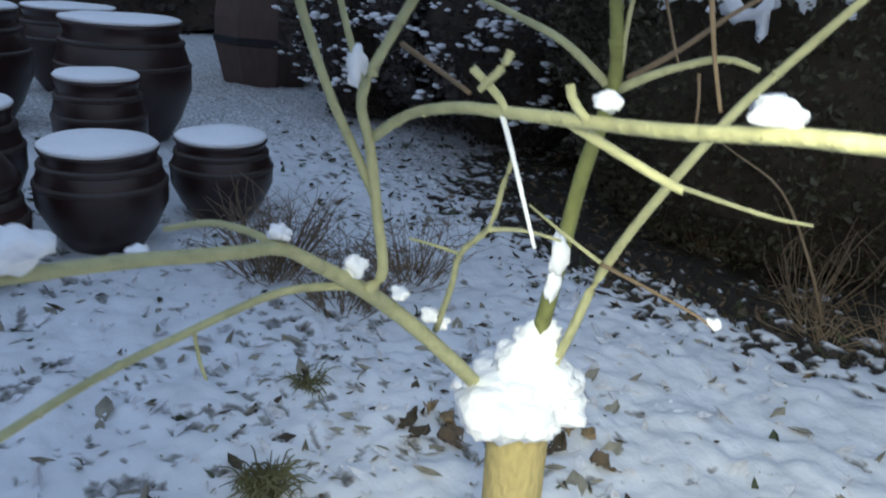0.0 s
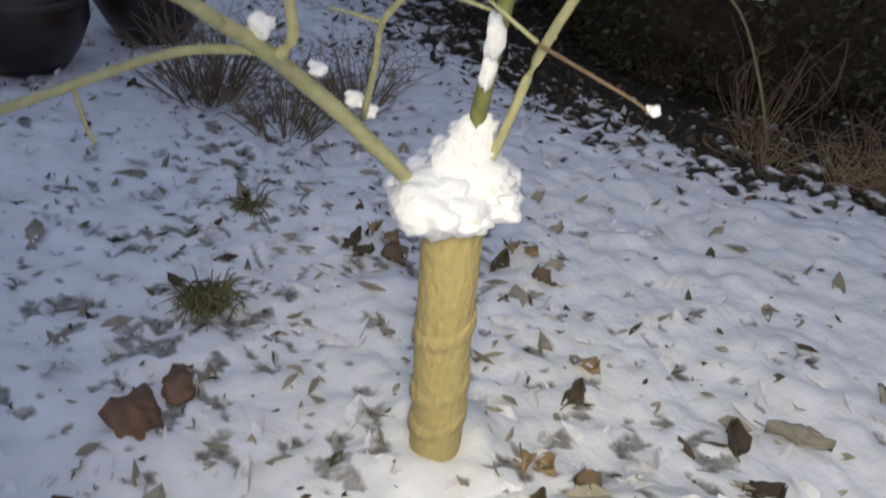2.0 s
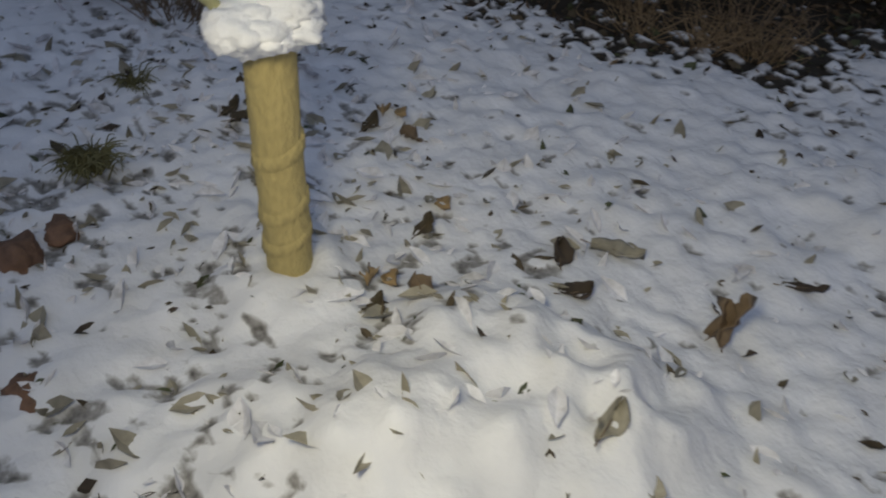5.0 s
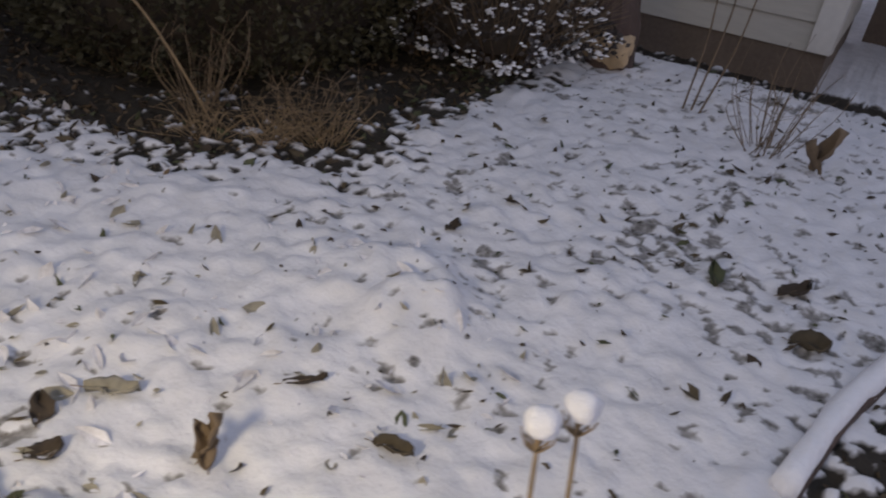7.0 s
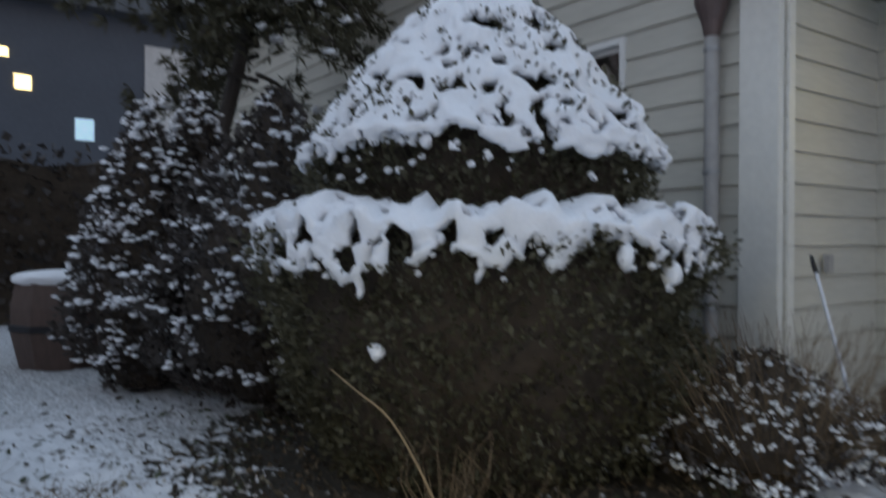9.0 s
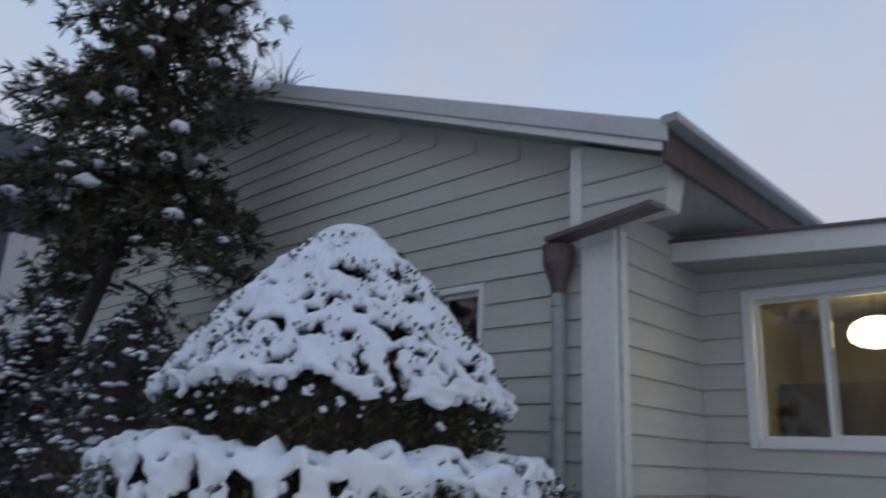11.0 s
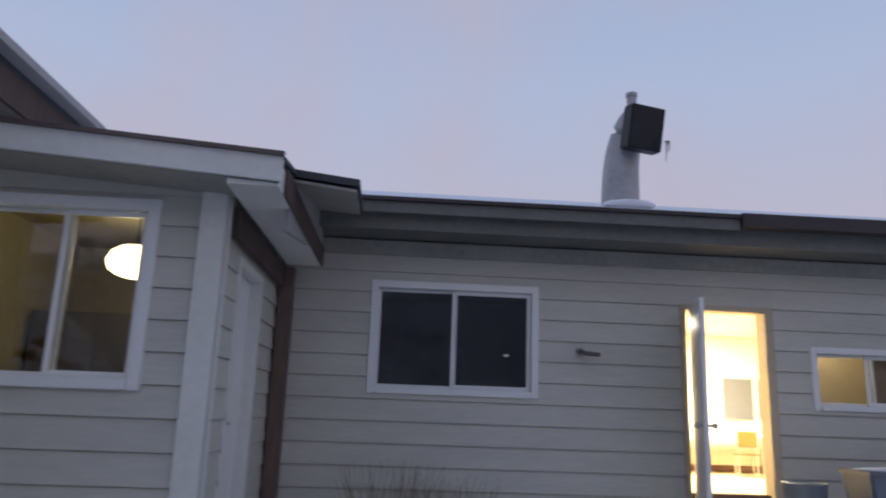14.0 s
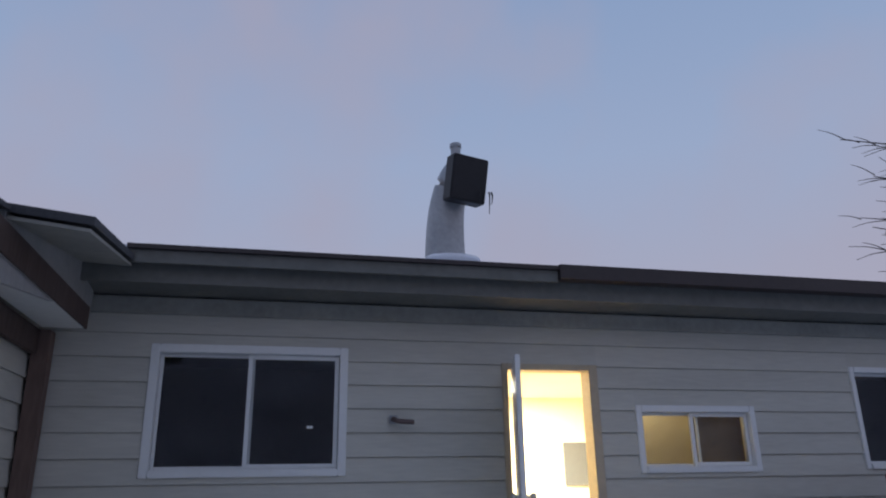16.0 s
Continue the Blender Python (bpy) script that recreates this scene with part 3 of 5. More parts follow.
slab("porch_side_ceiling", ((-2.87, 4.76, 2.80), (-2.5, 4.76, 2.80), (-2.5, 6.98, 2.90), (-2.87, 6.98, 2.90)), 0.02, WOOD, "brown boards over the side door", "soffit")
slab("porch_side_roof", ((-2.47, 4.83, 2.97), (-2.03, 4.83, 2.92), (-2.10, 6.45, 3.20), (-2.47, 6.45, 3.22)), 0.05, SHINGLE, "dark strip of roof over the side door")
slab("porch_side_soffit", ((-2.47, 4.85, 2.905), (-2.05, 4.85, 2.855), (-2.12, 6.43, 3.13), (-2.47, 6.43, 3.15)), 0.02, SOFFIT, "grey soffit sheet over the side door", "soffit")

tagged(part("trim_eave_box", boxed(-5.03, 3.285, 2.93, -4.93, 3.299, 3.54, 0.003), TRIM), "white edge board of the boxed eave", "trim", kind="structure")
for z in (3.08, 3.24):
    tagged(part("trim_eave_lap", boxed(-4.928, 3.288, z, -4.30, 3.299, z + 0.012), FASCIA), "lap line of the boxed eave", "trim", kind="structure")
# brown timber under the porch side
tagged(part("trim_beam_face", boxed(-2.468, 4.50, 2.685, -2.45, 6.76, 2.86, 0.003), DARKWOOD), "dark brown board on the porch side beam", "trim", kind="structure")
tagged(part("trim_corner_post", boxed(-2.845, 6.84, 0.16, -2.72, 6.968, 2.69, 0.006), POSTWOOD), "brown timber post in the porch corner", "post", kind="structure")
tagged(part("trim_side_header", boxed(-2.852, 4.90, 2.50, -2.80, 6.83, 2.69, 0.004), DARKWOOD), "brown timber header over the side door", "trim", kind="structure")

# ---------------------------------------------------------------- openings and fittings of the house


def door_frame(name, wall, hole, label, mat, wide=0.055):
    u0, u1, z0, z1 = hole
    root = thing(name, label, "door", kind="structure")
    root.matrix_world = wall.matrix_world
    for a, b, lo, hi in ((u0, u0 + 0.055, z0, z1), (u1 - wide, u1, z0, z1), (u0 + 0.055, u1 - wide, z1 - 0.055, z1)):
        part("jamb", boxed(a, -0.16, lo, b, 0.03, hi, 0.005), mat, root)
    part("threshold", boxed(u0, -0.16, z0 - 0.05, u1, 0.06, z0, 0.004), CONCRETE, root)
    return root


def knob_mesh(bm, centre, axis, r=0.028):
    c, a = Vector(centre), Vector(axis)
    tube(bm, [c, c + a * 0.02, c + a * 0.04], 0.012, 0.012, 8)
    blob(bm, c + a * 0.055, (r, r, r), 0.0, 1, 2)


d1 = door_frame("door_1", walls["wall_main"], DOOR, "open doorway in tan casing, glowing with warm indoor light", TAN, 0.085)
hinge, swing = Vector((1.062, 6.96, 0)), radians(-106)
leaf = thing("door_leaf", "white door leaf standing open, edge to the yard", "door", hinge)
leaf.rotation_euler = (0, 0, swing)
bm = boxed(0, -0.02, 0.45, 0.80, 0.02, 2.47, 0.004)
panel = part("panel", bm, VINYL, leaf)
for sgn in (1, -1):
    bm = bmesh.new()
    knob_mesh(bm, (0.73, 0.02 * sgn, 1.40), (0, sgn, 0))
    part("knob", bm, CHROME, panel, "round brushed metal knob", smooth=True)
d2 = door_frame("door_2", walls["wall_porch_side"], SIDE_DOOR, "closed pale side door in the porch wall", TRIM)
part("panel", boxed(SIDE_DOOR[0] + 0.058, -0.10, 0.43, SIDE_DOOR[1] - 0.058, -0.06, 2.39, 0.004), VINYL, d2)
bm = bmesh.new()
tube(bm, [(5.38, -0.06, 1.30), (5.38, -0.01, 1.30), (5.48, 0.0, 1.30)], 0.011, 0.011, 8)
part("lever", bm, CHROME, d2, "dark lever handle", smooth=True)

tag = thing("window_sticker", "small white sticker on the dark window pane", "sticker", (-0.71, 7.022, 1.97))
part("paper", boxed(-0.024, -0.003, -0.011, 0.024, 0.0, 0.011), VINYL, tag)

stub = thing("wall_lamp_bracket", "small worn pipe stub on the siding", "bracket", (-0.02, 6.975, 2.0))
bm = bmesh.new()
tube(bm, [(0, 0, 0.03), (0, -0.06, 0.03), (0.03, -0.10, 0.01), (0.16, -0.12, 0.0)], 0.022, 0.020, 10)
part("pipe", bm, GUTTER, stub, smooth=True)
part("plate", boxed(-0.035, -0.012, -0.005, 0.035, 0.0, 0.065, 0.003), GALV, stub)

# downpipe with its head
dp = thing("downpipe", "grey downpipe with a rusty funnel head beside the corner", "downpipe", (-5.21, 3.40, 0.1))
bm = bmesh.new()
tube(bm, [(0, 0, 0), (0, 0, 1.2), (0, 0, 2.45)], 0.048, 0.048, 12)
part("pipe", bm, FASCIA, dp, smooth=True)
bm = bmesh.new()
lathe(bm, [(0.05, 2.40), (0.07, 2.50), (0.115, 2.62), (0.12, 2.76), (0.10, 2.76), (0.09, 2.66)], 14)
part("funnel", bm, GUTTER, dp, "rust-stained funnel head")
for z in (0.6, 1.5, 2.3):
    bm = bmesh.new()
    lathe(bm, [(0.047, z), (0.056, z + 0.005), (0.056, z + 0.03), (0.047, z + 0.035)], 12)
    part("clip", bm, GALV, dp)

meter = thing("outlet_box", "small blue-grey outlet box on the wall", "outlet box", (-4.735, 3.95, 1.02))
part("cover", boxed(0, -0.04, -0.06, 0.035, 0.04, 0.06, 0.008), FASCIA, meter)

# chimney
ch = thing("chimney", "curved sheet-metal chimney with a black hood", "chimney", (0.66, 7.8, 3.70))
bm = bmesh.new()
tube(bm, [(0, 0, -0.15), (0, 0, 0.25), (0.015, -0.03, 0.58), (0.07, -0.10, 0.86), (0.14, -0.18, 1.0)], 0.22, 0.16, 20)
part("pipe", bm, GALV, ch, smooth=True)
bm = bmesh.new()
box(bm, -0.20, -0.24, -0.25, 0.20, -0.05, 0.23, 0.01)
hood = part("hood", bm, BLACK, ch, "black square hood mouth")
hood.location, hood.rotation_euler = (0.125, -0.20, 0.845), (radians(10), radians(3), radians(12))
bm = bmesh.new()
lathe(bm, [(0.055, 1.18), (0.055, 1.38), (0.065, 1.38), (0.065, 1.42), (0.02, 1.42)], 12)
p = part("cap", bm, GALV, ch)
p.location = (0.10, -0.15, -0.11)
for dx, ln in ((0.46, 0.2), (0.36, 0.12), (0.49, 0.09)):
    bm = bmesh.new()
    tube(bm, [(dx - 0.09, -0.42, 0.66), (dx - 0.08, -0.42, 0.62), (dx - 0.09, -0.42, 0.62 - ln)], 0.012, 0.003, 6)
    part("icicle", bm, BLACK, ch, "dark hanging icicle")
bm = bmesh.new()
blob(bm, (0.69, 7.62, 3.69), (0.30, 0.16, 0.05), 0.2)
tagged(part("snow_heap", bm, SNOW, smooth=True), "low snow heaped round the chimney foot", "snow", kind="stuff")

# ---------------------------------------------------------------- indoors


def pendant(place):
    root = thing("pendant_lamp", "glowing round pendant lamp indoors", "lamp", place)
    bm = bmesh.new()
    lathe(bm, [(0.03, 0.13), (0.10, 0.115), (0.17, 0.07), (0.20, 0.0), (0.18, -0.06), (0.12, -0.10), (0.04, -0.12)], 28)
    part("shade", bm, GLOW, root, "white glass shade", smooth=True)
    bm = bmesh.new()
    tube(bm, [(0, 0, 0.1), (0, 0, 0.2), (0, 0, 0.37)], 0.006, 0.006, 6)
    part("cord", bm, BLACK, root)


pendant((-3.70, 5.6, 2.43))
cab = thing("cupboard", "dark cupboard in the porch room", "cupboard", (-4.1, 6.5, 0.42))
part("body", boxed(-0.58, -0.3, 0, 0.95, 0.3, 1.70, 0.01), BARETREE, cab)
for x in (-0.56, -0.055, 0.45):
    part("door", boxed(x, -0.325, 0.05, x + 0.485, -0.302, 1.66, 0.006), BARETREE, cab)
cur = thing("hanging_coat", "dim draped cloth hanging behind the window", "cloth", (-3.42, 5.75, 0.42))
bm = bmesh.new()
lathe(bm, [(0.25, 0.9), (0.30, 1.2), (0.28, 1.5), (0.16, 1.75), (0.05, 1.8)], 14)
part("cloth", bm, STRAW, cur, smooth=True)

poster = thing("wall_board", "plain grey board on the bright indoor wall", "board", (3.10, 10.38, 1.76))
part("board", boxed(-0.21, -0.02, -0.28, 0.21, 0.0, 0.28, 0.004), BOARDGREY, poster)
poster2 = thing("wall_board", "plain grey board on the bright indoor wall", "board", (3.60, 10.38, 1.76))
part("board", boxed(-0.20, -0.02, -0.28, 0.20, 0.0, 0.28, 0.004), BOARDGREY, poster2)


def chair(place, turn, label, mat):
    root = thing("chair", label, "chair", place, group="chairs at the indoor table")
    root.rotation_euler, root.scale = (0, 0, turn), (0.8, 0.7, 0.64)
    part("seat", boxed(-0.19, -0.2, 0.42, 0.19, 0.2, 0.45, 0.012), mat, root)
    part("backrest", boxed(-0.15, 0.18, 0.58, 0.15, 0.205, 0.88, 0.012), mat, root)
    for x in (-0.14, 0.14):
        for y in (-0.17, 0.18):
            bm = bmesh.new()
            tube(bm, [(x, y, 0.0), (x, y, 0.3), (x * 0.95, y, 0.44 if y < 0 else 0.75)], 0.012, 0.012, 6)
            part("leg", bm, CHROME, root)


chair((2.80, 9.60, 0.76), radians(165), "small orange plastic chair with metal legs", ORANGE)
chair((3.28, 9.62, 0.76), radians(200), "small dark plastic chair with metal legs", GREYPL)
tb = thing("table", "pale indoor table with thin legs", "table", (2.6, 10.0, 0.76))
tb.scale = (1, 0.8, 0.7)
part("tabletop", boxed(-0.8, -0.35, 0.70, 0.8, 0.35, 0.73, 0.006), WHITEPL, tb)
for x in (-0.74, 0.74):
    for y in (-0.3, 0.3):
        part("leg", boxed(x - 0.018, y - 0.018, 0, x + 0.018, y + 0.018, 0.70), CHROME, tb)
tagged(part("baseboard_living", boxed(0.25, 10.37, 0.765, 4.25, 10.398, 0.85, 0.004), WOOD), "dark baseboard along the indoor back wall", "baseboard", kind="structure")
tagged(part("trim_floor_edge", boxed(1.05, 7.04, 0.70, 1.79, 7.158, 0.785, 0.006), WOOD), "brown floor edge behind the open door", "trim", kind="structure")
tagged(part("wall_bath", boxed(2.24, 7.165, 0.762, 2.28, 7.80, 2.6), ROOMWALL), "cream partition of the small lit room", "wall", kind="structure")
tagged(part("wall_bath_back", boxed(2.28, 7.76, 0.762, 3.60, 7.80, 2.6), ROOMWALL), "cream back wall of the small lit room", "wall", kind="structure")
tagged(part("wall_bath_end", boxed(3.60, 7.165, 0.762, 3.64, 7.80, 2.6), ROOMWALL), "cream end wall of the small lit room", "wall", kind="structure")
# sheet added to make the right pane dimmer, not a known blind
blind = thing("half_pane_dimmer", "olive sheet added to dim half of the small window", "blind", (3.13, 7.22, 1.6))
part("cloth", boxed(-0.22, -0.004, 0.0, 0.34, 0.0, 0.52), STRAW, blind)

# ---------------------------------------------------------------- bushes
rng = random.Random(7)


def dry_clump(place, h, r, count, mat, label, seed, thick=0.0022):
    rg = random.Random(seed)
    root = thing("dry_plant", label, "plant", place, group="dry plants")
    bm = bmesh.new()
    for k in range(count):
        a, rr = rg.uniform(0, 6.283), r * rg.random() ** 0.5
        hh = h * rg.uniform(0.35, 1.05)
        b = Vector((0.3 * rr * math.cos(a), 0.3 * rr * math.sin(a), -0.02))
        t = Vector((rr * math.cos(a), rr * math.sin(a), hh))
        m = b.lerp(t, 0.5) + Vector((rg.gauss(0, .05), rg.gauss(0, .05), 0.05))
        if k < 14:
            one = bmesh.new()
            tube(one, [b, m, t], thick * 1.2, thick * 0.5, 4)
            part("stem", one, mat, root)
            continue
        tube(bm, [b, m, t], thick, thick * 0.4, 4)
        if rg.random() < 0.6:
            tube(bm, [m, m + Vector((rg.gauss(0, .07), rg.gauss(0, .07), rg.uniform(0.03, .15)))], thick * 0.6, thick * 0.3, 3)
    tagged(part("undergrowth", bm, mat, root), kind="stuff")
    return root


def radius_at(profile, z):
    for (r0, z0), (r1, z1) in zip(profile, profile[1:]):
        if z0 <= z <= z1:
            return r0 + (r1 - r0) * (z - z0) / max(z1 - z0, 1e-6)
    return profile[-1][0]


def foliage(profile, count, size, centre, rng, narrow=0.3, lump=0.16):
    bm = bmesh.new()
    zmax = profile[-1][1]
    places = []
    while len(places) < count:
        z, a = rng.uniform(profile[0][1], zmax), rng.uniform(0, 2 * math.pi)
        r = radius_at(profile, z)
        if rng.random() > (r + 0.08) / 1.3:
            continue
        k = 1 + lump * noise.noise(Vector((math.cos(a) * 2.5, math.sin(a) * 2.5, z * 3.0)) + Vector(centre)) + 0.05 * rng.gauss(0, 1)
        if noise.noise(Vector((math.cos(a) * 5, math.sin(a) * 5, z * 6))) < -0.28:
            k *= 0.9
        p = Vector((r * k * math.cos(a), r * k * math.sin(a), z))
        places.append((p, (math.cos(a), math.sin(a), 0.35)))
    leaf_quads(bm, places, size, rng, 1.0, narrow)
    return bm


# solid dark body that stands for the shade inside a bush
def core(profile, rng, squash=0.9):
    bm = bmesh.new()
    lathe(bm, [(r * squash, z) for r, z in profile], 30)
    for v in bm.verts:
        v.co.xy *= 1 + 0.10 * noise.noise(v.co * 3.0)
    return bm


def snow_shell(rows, mask, lift, sides=300, bumpy=0.03):
    """A broken sheet of snow over a surface of revolution: rows of (radius, height, cover)."""
    bm = bmesh.new()
    grid = []
    for i, (r, z, cover) in enumerate(rows):
        ring = []
        for k in range(sides):
            a = 2 * math.pi * k / sides
            q = Vector((math.cos(a), math.sin(a), 0))
            nz = noise.noise(Vector((q.x * 3.0, q.y * 3.0, z * 3.2)) * mask)
            n2 = noise.noise(Vector((q.x * 9, q.y * 9, z * 11)) * mask)
            rr = r * (1 + 0.05 * nz) + lift * (0.6 + 1.5 * n2)
            ring.append(bm.verts.new((q.x * rr, q.y * rr, z + bumpy * nz + 0.015 * n2)))
        grid.append(ring)
    for i in range(len(rows) - 1):
        r, z, cover = rows[i]
        for k in range(sides):
            a = 2 * math.pi * (k + 0.5) / sides
            v = noise.noise(Vector((math.cos(a) * 10.5 * max(r, 0.3), math.sin(a) * 10.5 * max(r, 0.3), z * 9.0)) + Vector((mask, 0, 0)))
            v += 0.45 * noise.noise(Vector((math.cos(a) * 21 * r, math.sin(a) * 21 * r, z * 17)) + Vector((mask, 3, 0)))
            if v < cover:
                bm.faces.new((grid[i][k], grid[i][(k + 1) % sides], grid[i + 1][(k + 1) % sides], grid[i + 1][k]))
    bmesh.ops.delete(bm, geom=[v for v in bm.verts if not v.link_faces], context="VERTS")
    return bm


def thicken(ob, t):
    s = ob.modifiers.new("thick", "SOLIDIFY")
    s.thickness, s.offset = t, 1.0
    b = ob.modifiers.new("round", "SMOOTH")
    b.factor, b.iterations = 0.5, 4


BUSH = (-5.61, 1.77, 0.0)
yew = thing("clipped_yew", "tall clipped yew in two tiers heaped with snow", "bush", BUSH)
PROF = [(0.84, 0.0), (0.96, 0.2), (1.08, 0.55), (1.17, 0.9), (1.20, 1.08), (1.12, 1.22), (0.90, 1.30), (0.90, 1.42), (0.93, 1.62), (0.80, 1.75), (0.44, 2.20), (0.08, 2.52)]
part("core", core(PROF, rng), CORE, yew, "solid dark core with the inner shade in its colour")
part("foliage", foliage(PROF, 42000, 0.038, BUSH, rng, 0.28), NEEDLE, yew)
cap = []
for i in range(66):
    s = i / 55
    if s <= 1:
        cap.append((0.06 + 0.90 * s ** 0.92, 2.64 - 0.95 * s ** 1.2, 0.50 - 0.32 * s))
    else:
        cap.append((0.98 + 0.02 * s, 1.69 - 0.75 * (s - 1), 0.26 - 2.2 * (s - 1)))
o = part("upper_snow", snow_shell(cap, 1.7, 0.025), SNOW, yew, "lumpy white snow cap with dark gaps", smooth=True)
thicken(o, 0.05)
bm = bmesh.new()
tips = []
while len(tips) < 900:
    s, a = rng.uniform(0.12, 1.0), rng.uniform(0, 6.283)
    if noise.noise(Vector((math.cos(a) * 6 * s, math.sin(a) * 6 * s, s * 5))) > 0.05:
        tips.append((((0.07 + 0.92 * s) * math.cos(a), (0.07 + 0.92 * s) * math.sin(a), 2.66 - 0.95 * s ** 1.2), (math.cos(a), math.sin(a), 0.8)))
leaf_quads(bm, tips, 0.035, rng, 1.0, 0.28)
tagged(part("leaf_tip", bm, NEEDLE, yew), kind="stuff")
bm = bmesh.new()
blob(bm, (0.0, 0.0, 2.56), (0.20, 0.20, 0.10), 0.12, 6, 3)
part("snow_crown", bm, SNOW, yew, smooth=True)
ledge = []
for i in range(30):
    s = i / 12
    if s <= 1:
        ledge.append((0.90 + 0.30 * s, 1.34 - 0.07 * s * s, 0.40))
    else:
        ledge.append((1.215 + 0.01 * s, 1.27 - 0.22 * (s - 1), 0.36 - 0.62 * (s - 1)))
o = part("lower_snow", snow_shell(ledge, 5.3, 0.035, 240, 0.105), SNOW, yew, "snow lying on the lower tier and hanging over", smooth=True)
thicken(o, 0.05)
bm = bmesh.new()
for k in range(300):
    a, up = rng.uniform(0, 6.283), rng.random() < 0.4
    z = (rng.uniform(1.58, 1.74) if up else 1.28 - abs(rng.gauss(0, 0.075)))
    r = radius_at(PROF, z) * (1.03 if up else 1.02) + (0.0 if up else 0.02)
    s = rng.uniform(0.02, 0.05)
    blob(bm, (r * math.cos(a), r * math.sin(a), z), (s, s, s * rng.uniform(0.8, 1.5)), 0.35, 6, 2)
for k in range(260):
    a, z = rng.uniform(0, 6.283), rng.choice((rng.uniform(1.0, 1.2), rng.uniform(1.45, 1.7)))
    r = radius_at(PROF, z) * 1.02
    s = rng.uniform(0.008, 0.02)
    blob(bm, (r * math.cos(a), r * math.sin(a), z), (s * 1.2, s * 1.2, s), 0.3, 6, 1)
tagged(part("snow_fleck", bm, SNOW, yew, smooth=True), kind="stuff")


def snowy_shrub(place, r, h, leaves, mat, label, seed=1, pads=300, pad=0.045, size=0.05):
    rg = random.Random(seed)
    root = thing("shrub", label, "shrub", place, group="shrubs by the gable wall")
    prof = [(r * 0.5, 0.05), (r * 0.9, h * 0.16), (r, h * 0.34), (r * 0.72, h * 0.58), (r * 0.36, h * 0.82), (r * 0.06, h)]
    part("core", core(prof, rg, 0.7), CORE, root, "solid dark core for the shade between the twigs")
    part("foliage", foliage(prof, leaves, size, place, rg, 0.34, 0.5), mat, root)
    bm = bmesh.new()
    done = 0
    while done < pads:
        z, a = rg.uniform(h * 0.12, h), rg.uniform(0, 6.283)
        rr = radius_at(prof, z)
        if rg.random() > (rr + 0.1) / (r + 0.1) or noise.noise(Vector((math.cos(a) * 5, math.sin(a) * 5, z * 7)) + Vector(place)) < -0.12:
            continue
        done += 1
        k = 1.02 + 0.5 * noise.noise(Vector((math.cos(a) * 2.5, math.sin(a) * 2.5, z * 3.0)) + Vector(place)) + rg.gauss(0, 0.04)
        c = Vector((rr * k * math.cos(a), rr * k * math.sin(a), z))
        for _ in range(3):
            e = c + Vector((rg.gauss(0, pad * 0.8), rg.gauss(0, pad * 0.8), rg.gauss(0, pad * 0.35)))
            q = pad * rg.uniform(0.35, 0.9)
            blob(bm, e, (q, q, q * 0.45), 0.5, 6, 1)
    tagged(part("snow", bm, SNOW, root, "small pads of snow on the outer sprays", smooth=True), kind="stuff")
    return root


snowy_shrub((-7.35, 1.30, 0), 0.88, 2.25, 9500, DARKLEAF, "dark shrub dusted with snow beside the yew", seed=2, pads=420)
snowy_shrub((-8.45, 1.08, 0), 0.66, 2.36, 9500, DARKLEAF, "broad dark shrub dusted with snow", seed=3, pads=420)
snowy_shrub((-8.30, 0.60, 0), 0.50, 2.22, 6500, DARKLEAF, "pointed dark shrub dusted with snow beside the keg", seed=8, pads=300)
snowy_shrub((-10.4, 1.9, 0), 0.90, 1.6, 6500, DARKLEAF, "dark shrub in deep shade with little snow", seed=4, pads=120)
snowy_shrub((-4.42, 2.62, 0), 0.62, 0.62, 2600, DARKLEAF, "low twiggy shrub sprinkled with snow by the wall", seed=5, pads=520, pad=0.019, size=0.034)

dry_clump((-4.30, 2.55, 0), 0.78, 0.66, 420, TWIG, "tangle of bare twigs by the house corner", 19, 0.0028)
dry_clump((-4.75, 2.40, 0), 0.55, 0.45, 160, TWIG, "tangle of bare twigs beside the yew", 20, 0.0026)

hedge = thing("hedge", "dark unlit hedge closing the yard", "hedge", (-14.5, -4.0, 0))
bm = bmesh.new()
box(bm, -0.6, -9, 0, 0.6, 5.6, 2.3)
bmesh.ops.subdivide_edges(bm, edges=bm.edges[:], cuts=14, use_grid_fill=True)
for v in bm.verts:
    v.co += Vector((noise.noise(v.co * 1.2), 0, noise.noise(v.co * 1.4 + Vector((5, 0, 0))))) * 0.35
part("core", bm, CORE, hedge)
bm = bmesh.new()
leaf_quads(bm, [((0.62 + 0.3 * rng.gauss(0, 0.4), rng.uniform(-9, 5.6), rng.uniform(0, 2.5)), (1, 0, 0.2)) for _ in range(3500)], 0.13, rng)
part("foliage", bm, DARKLEAF, hedge)

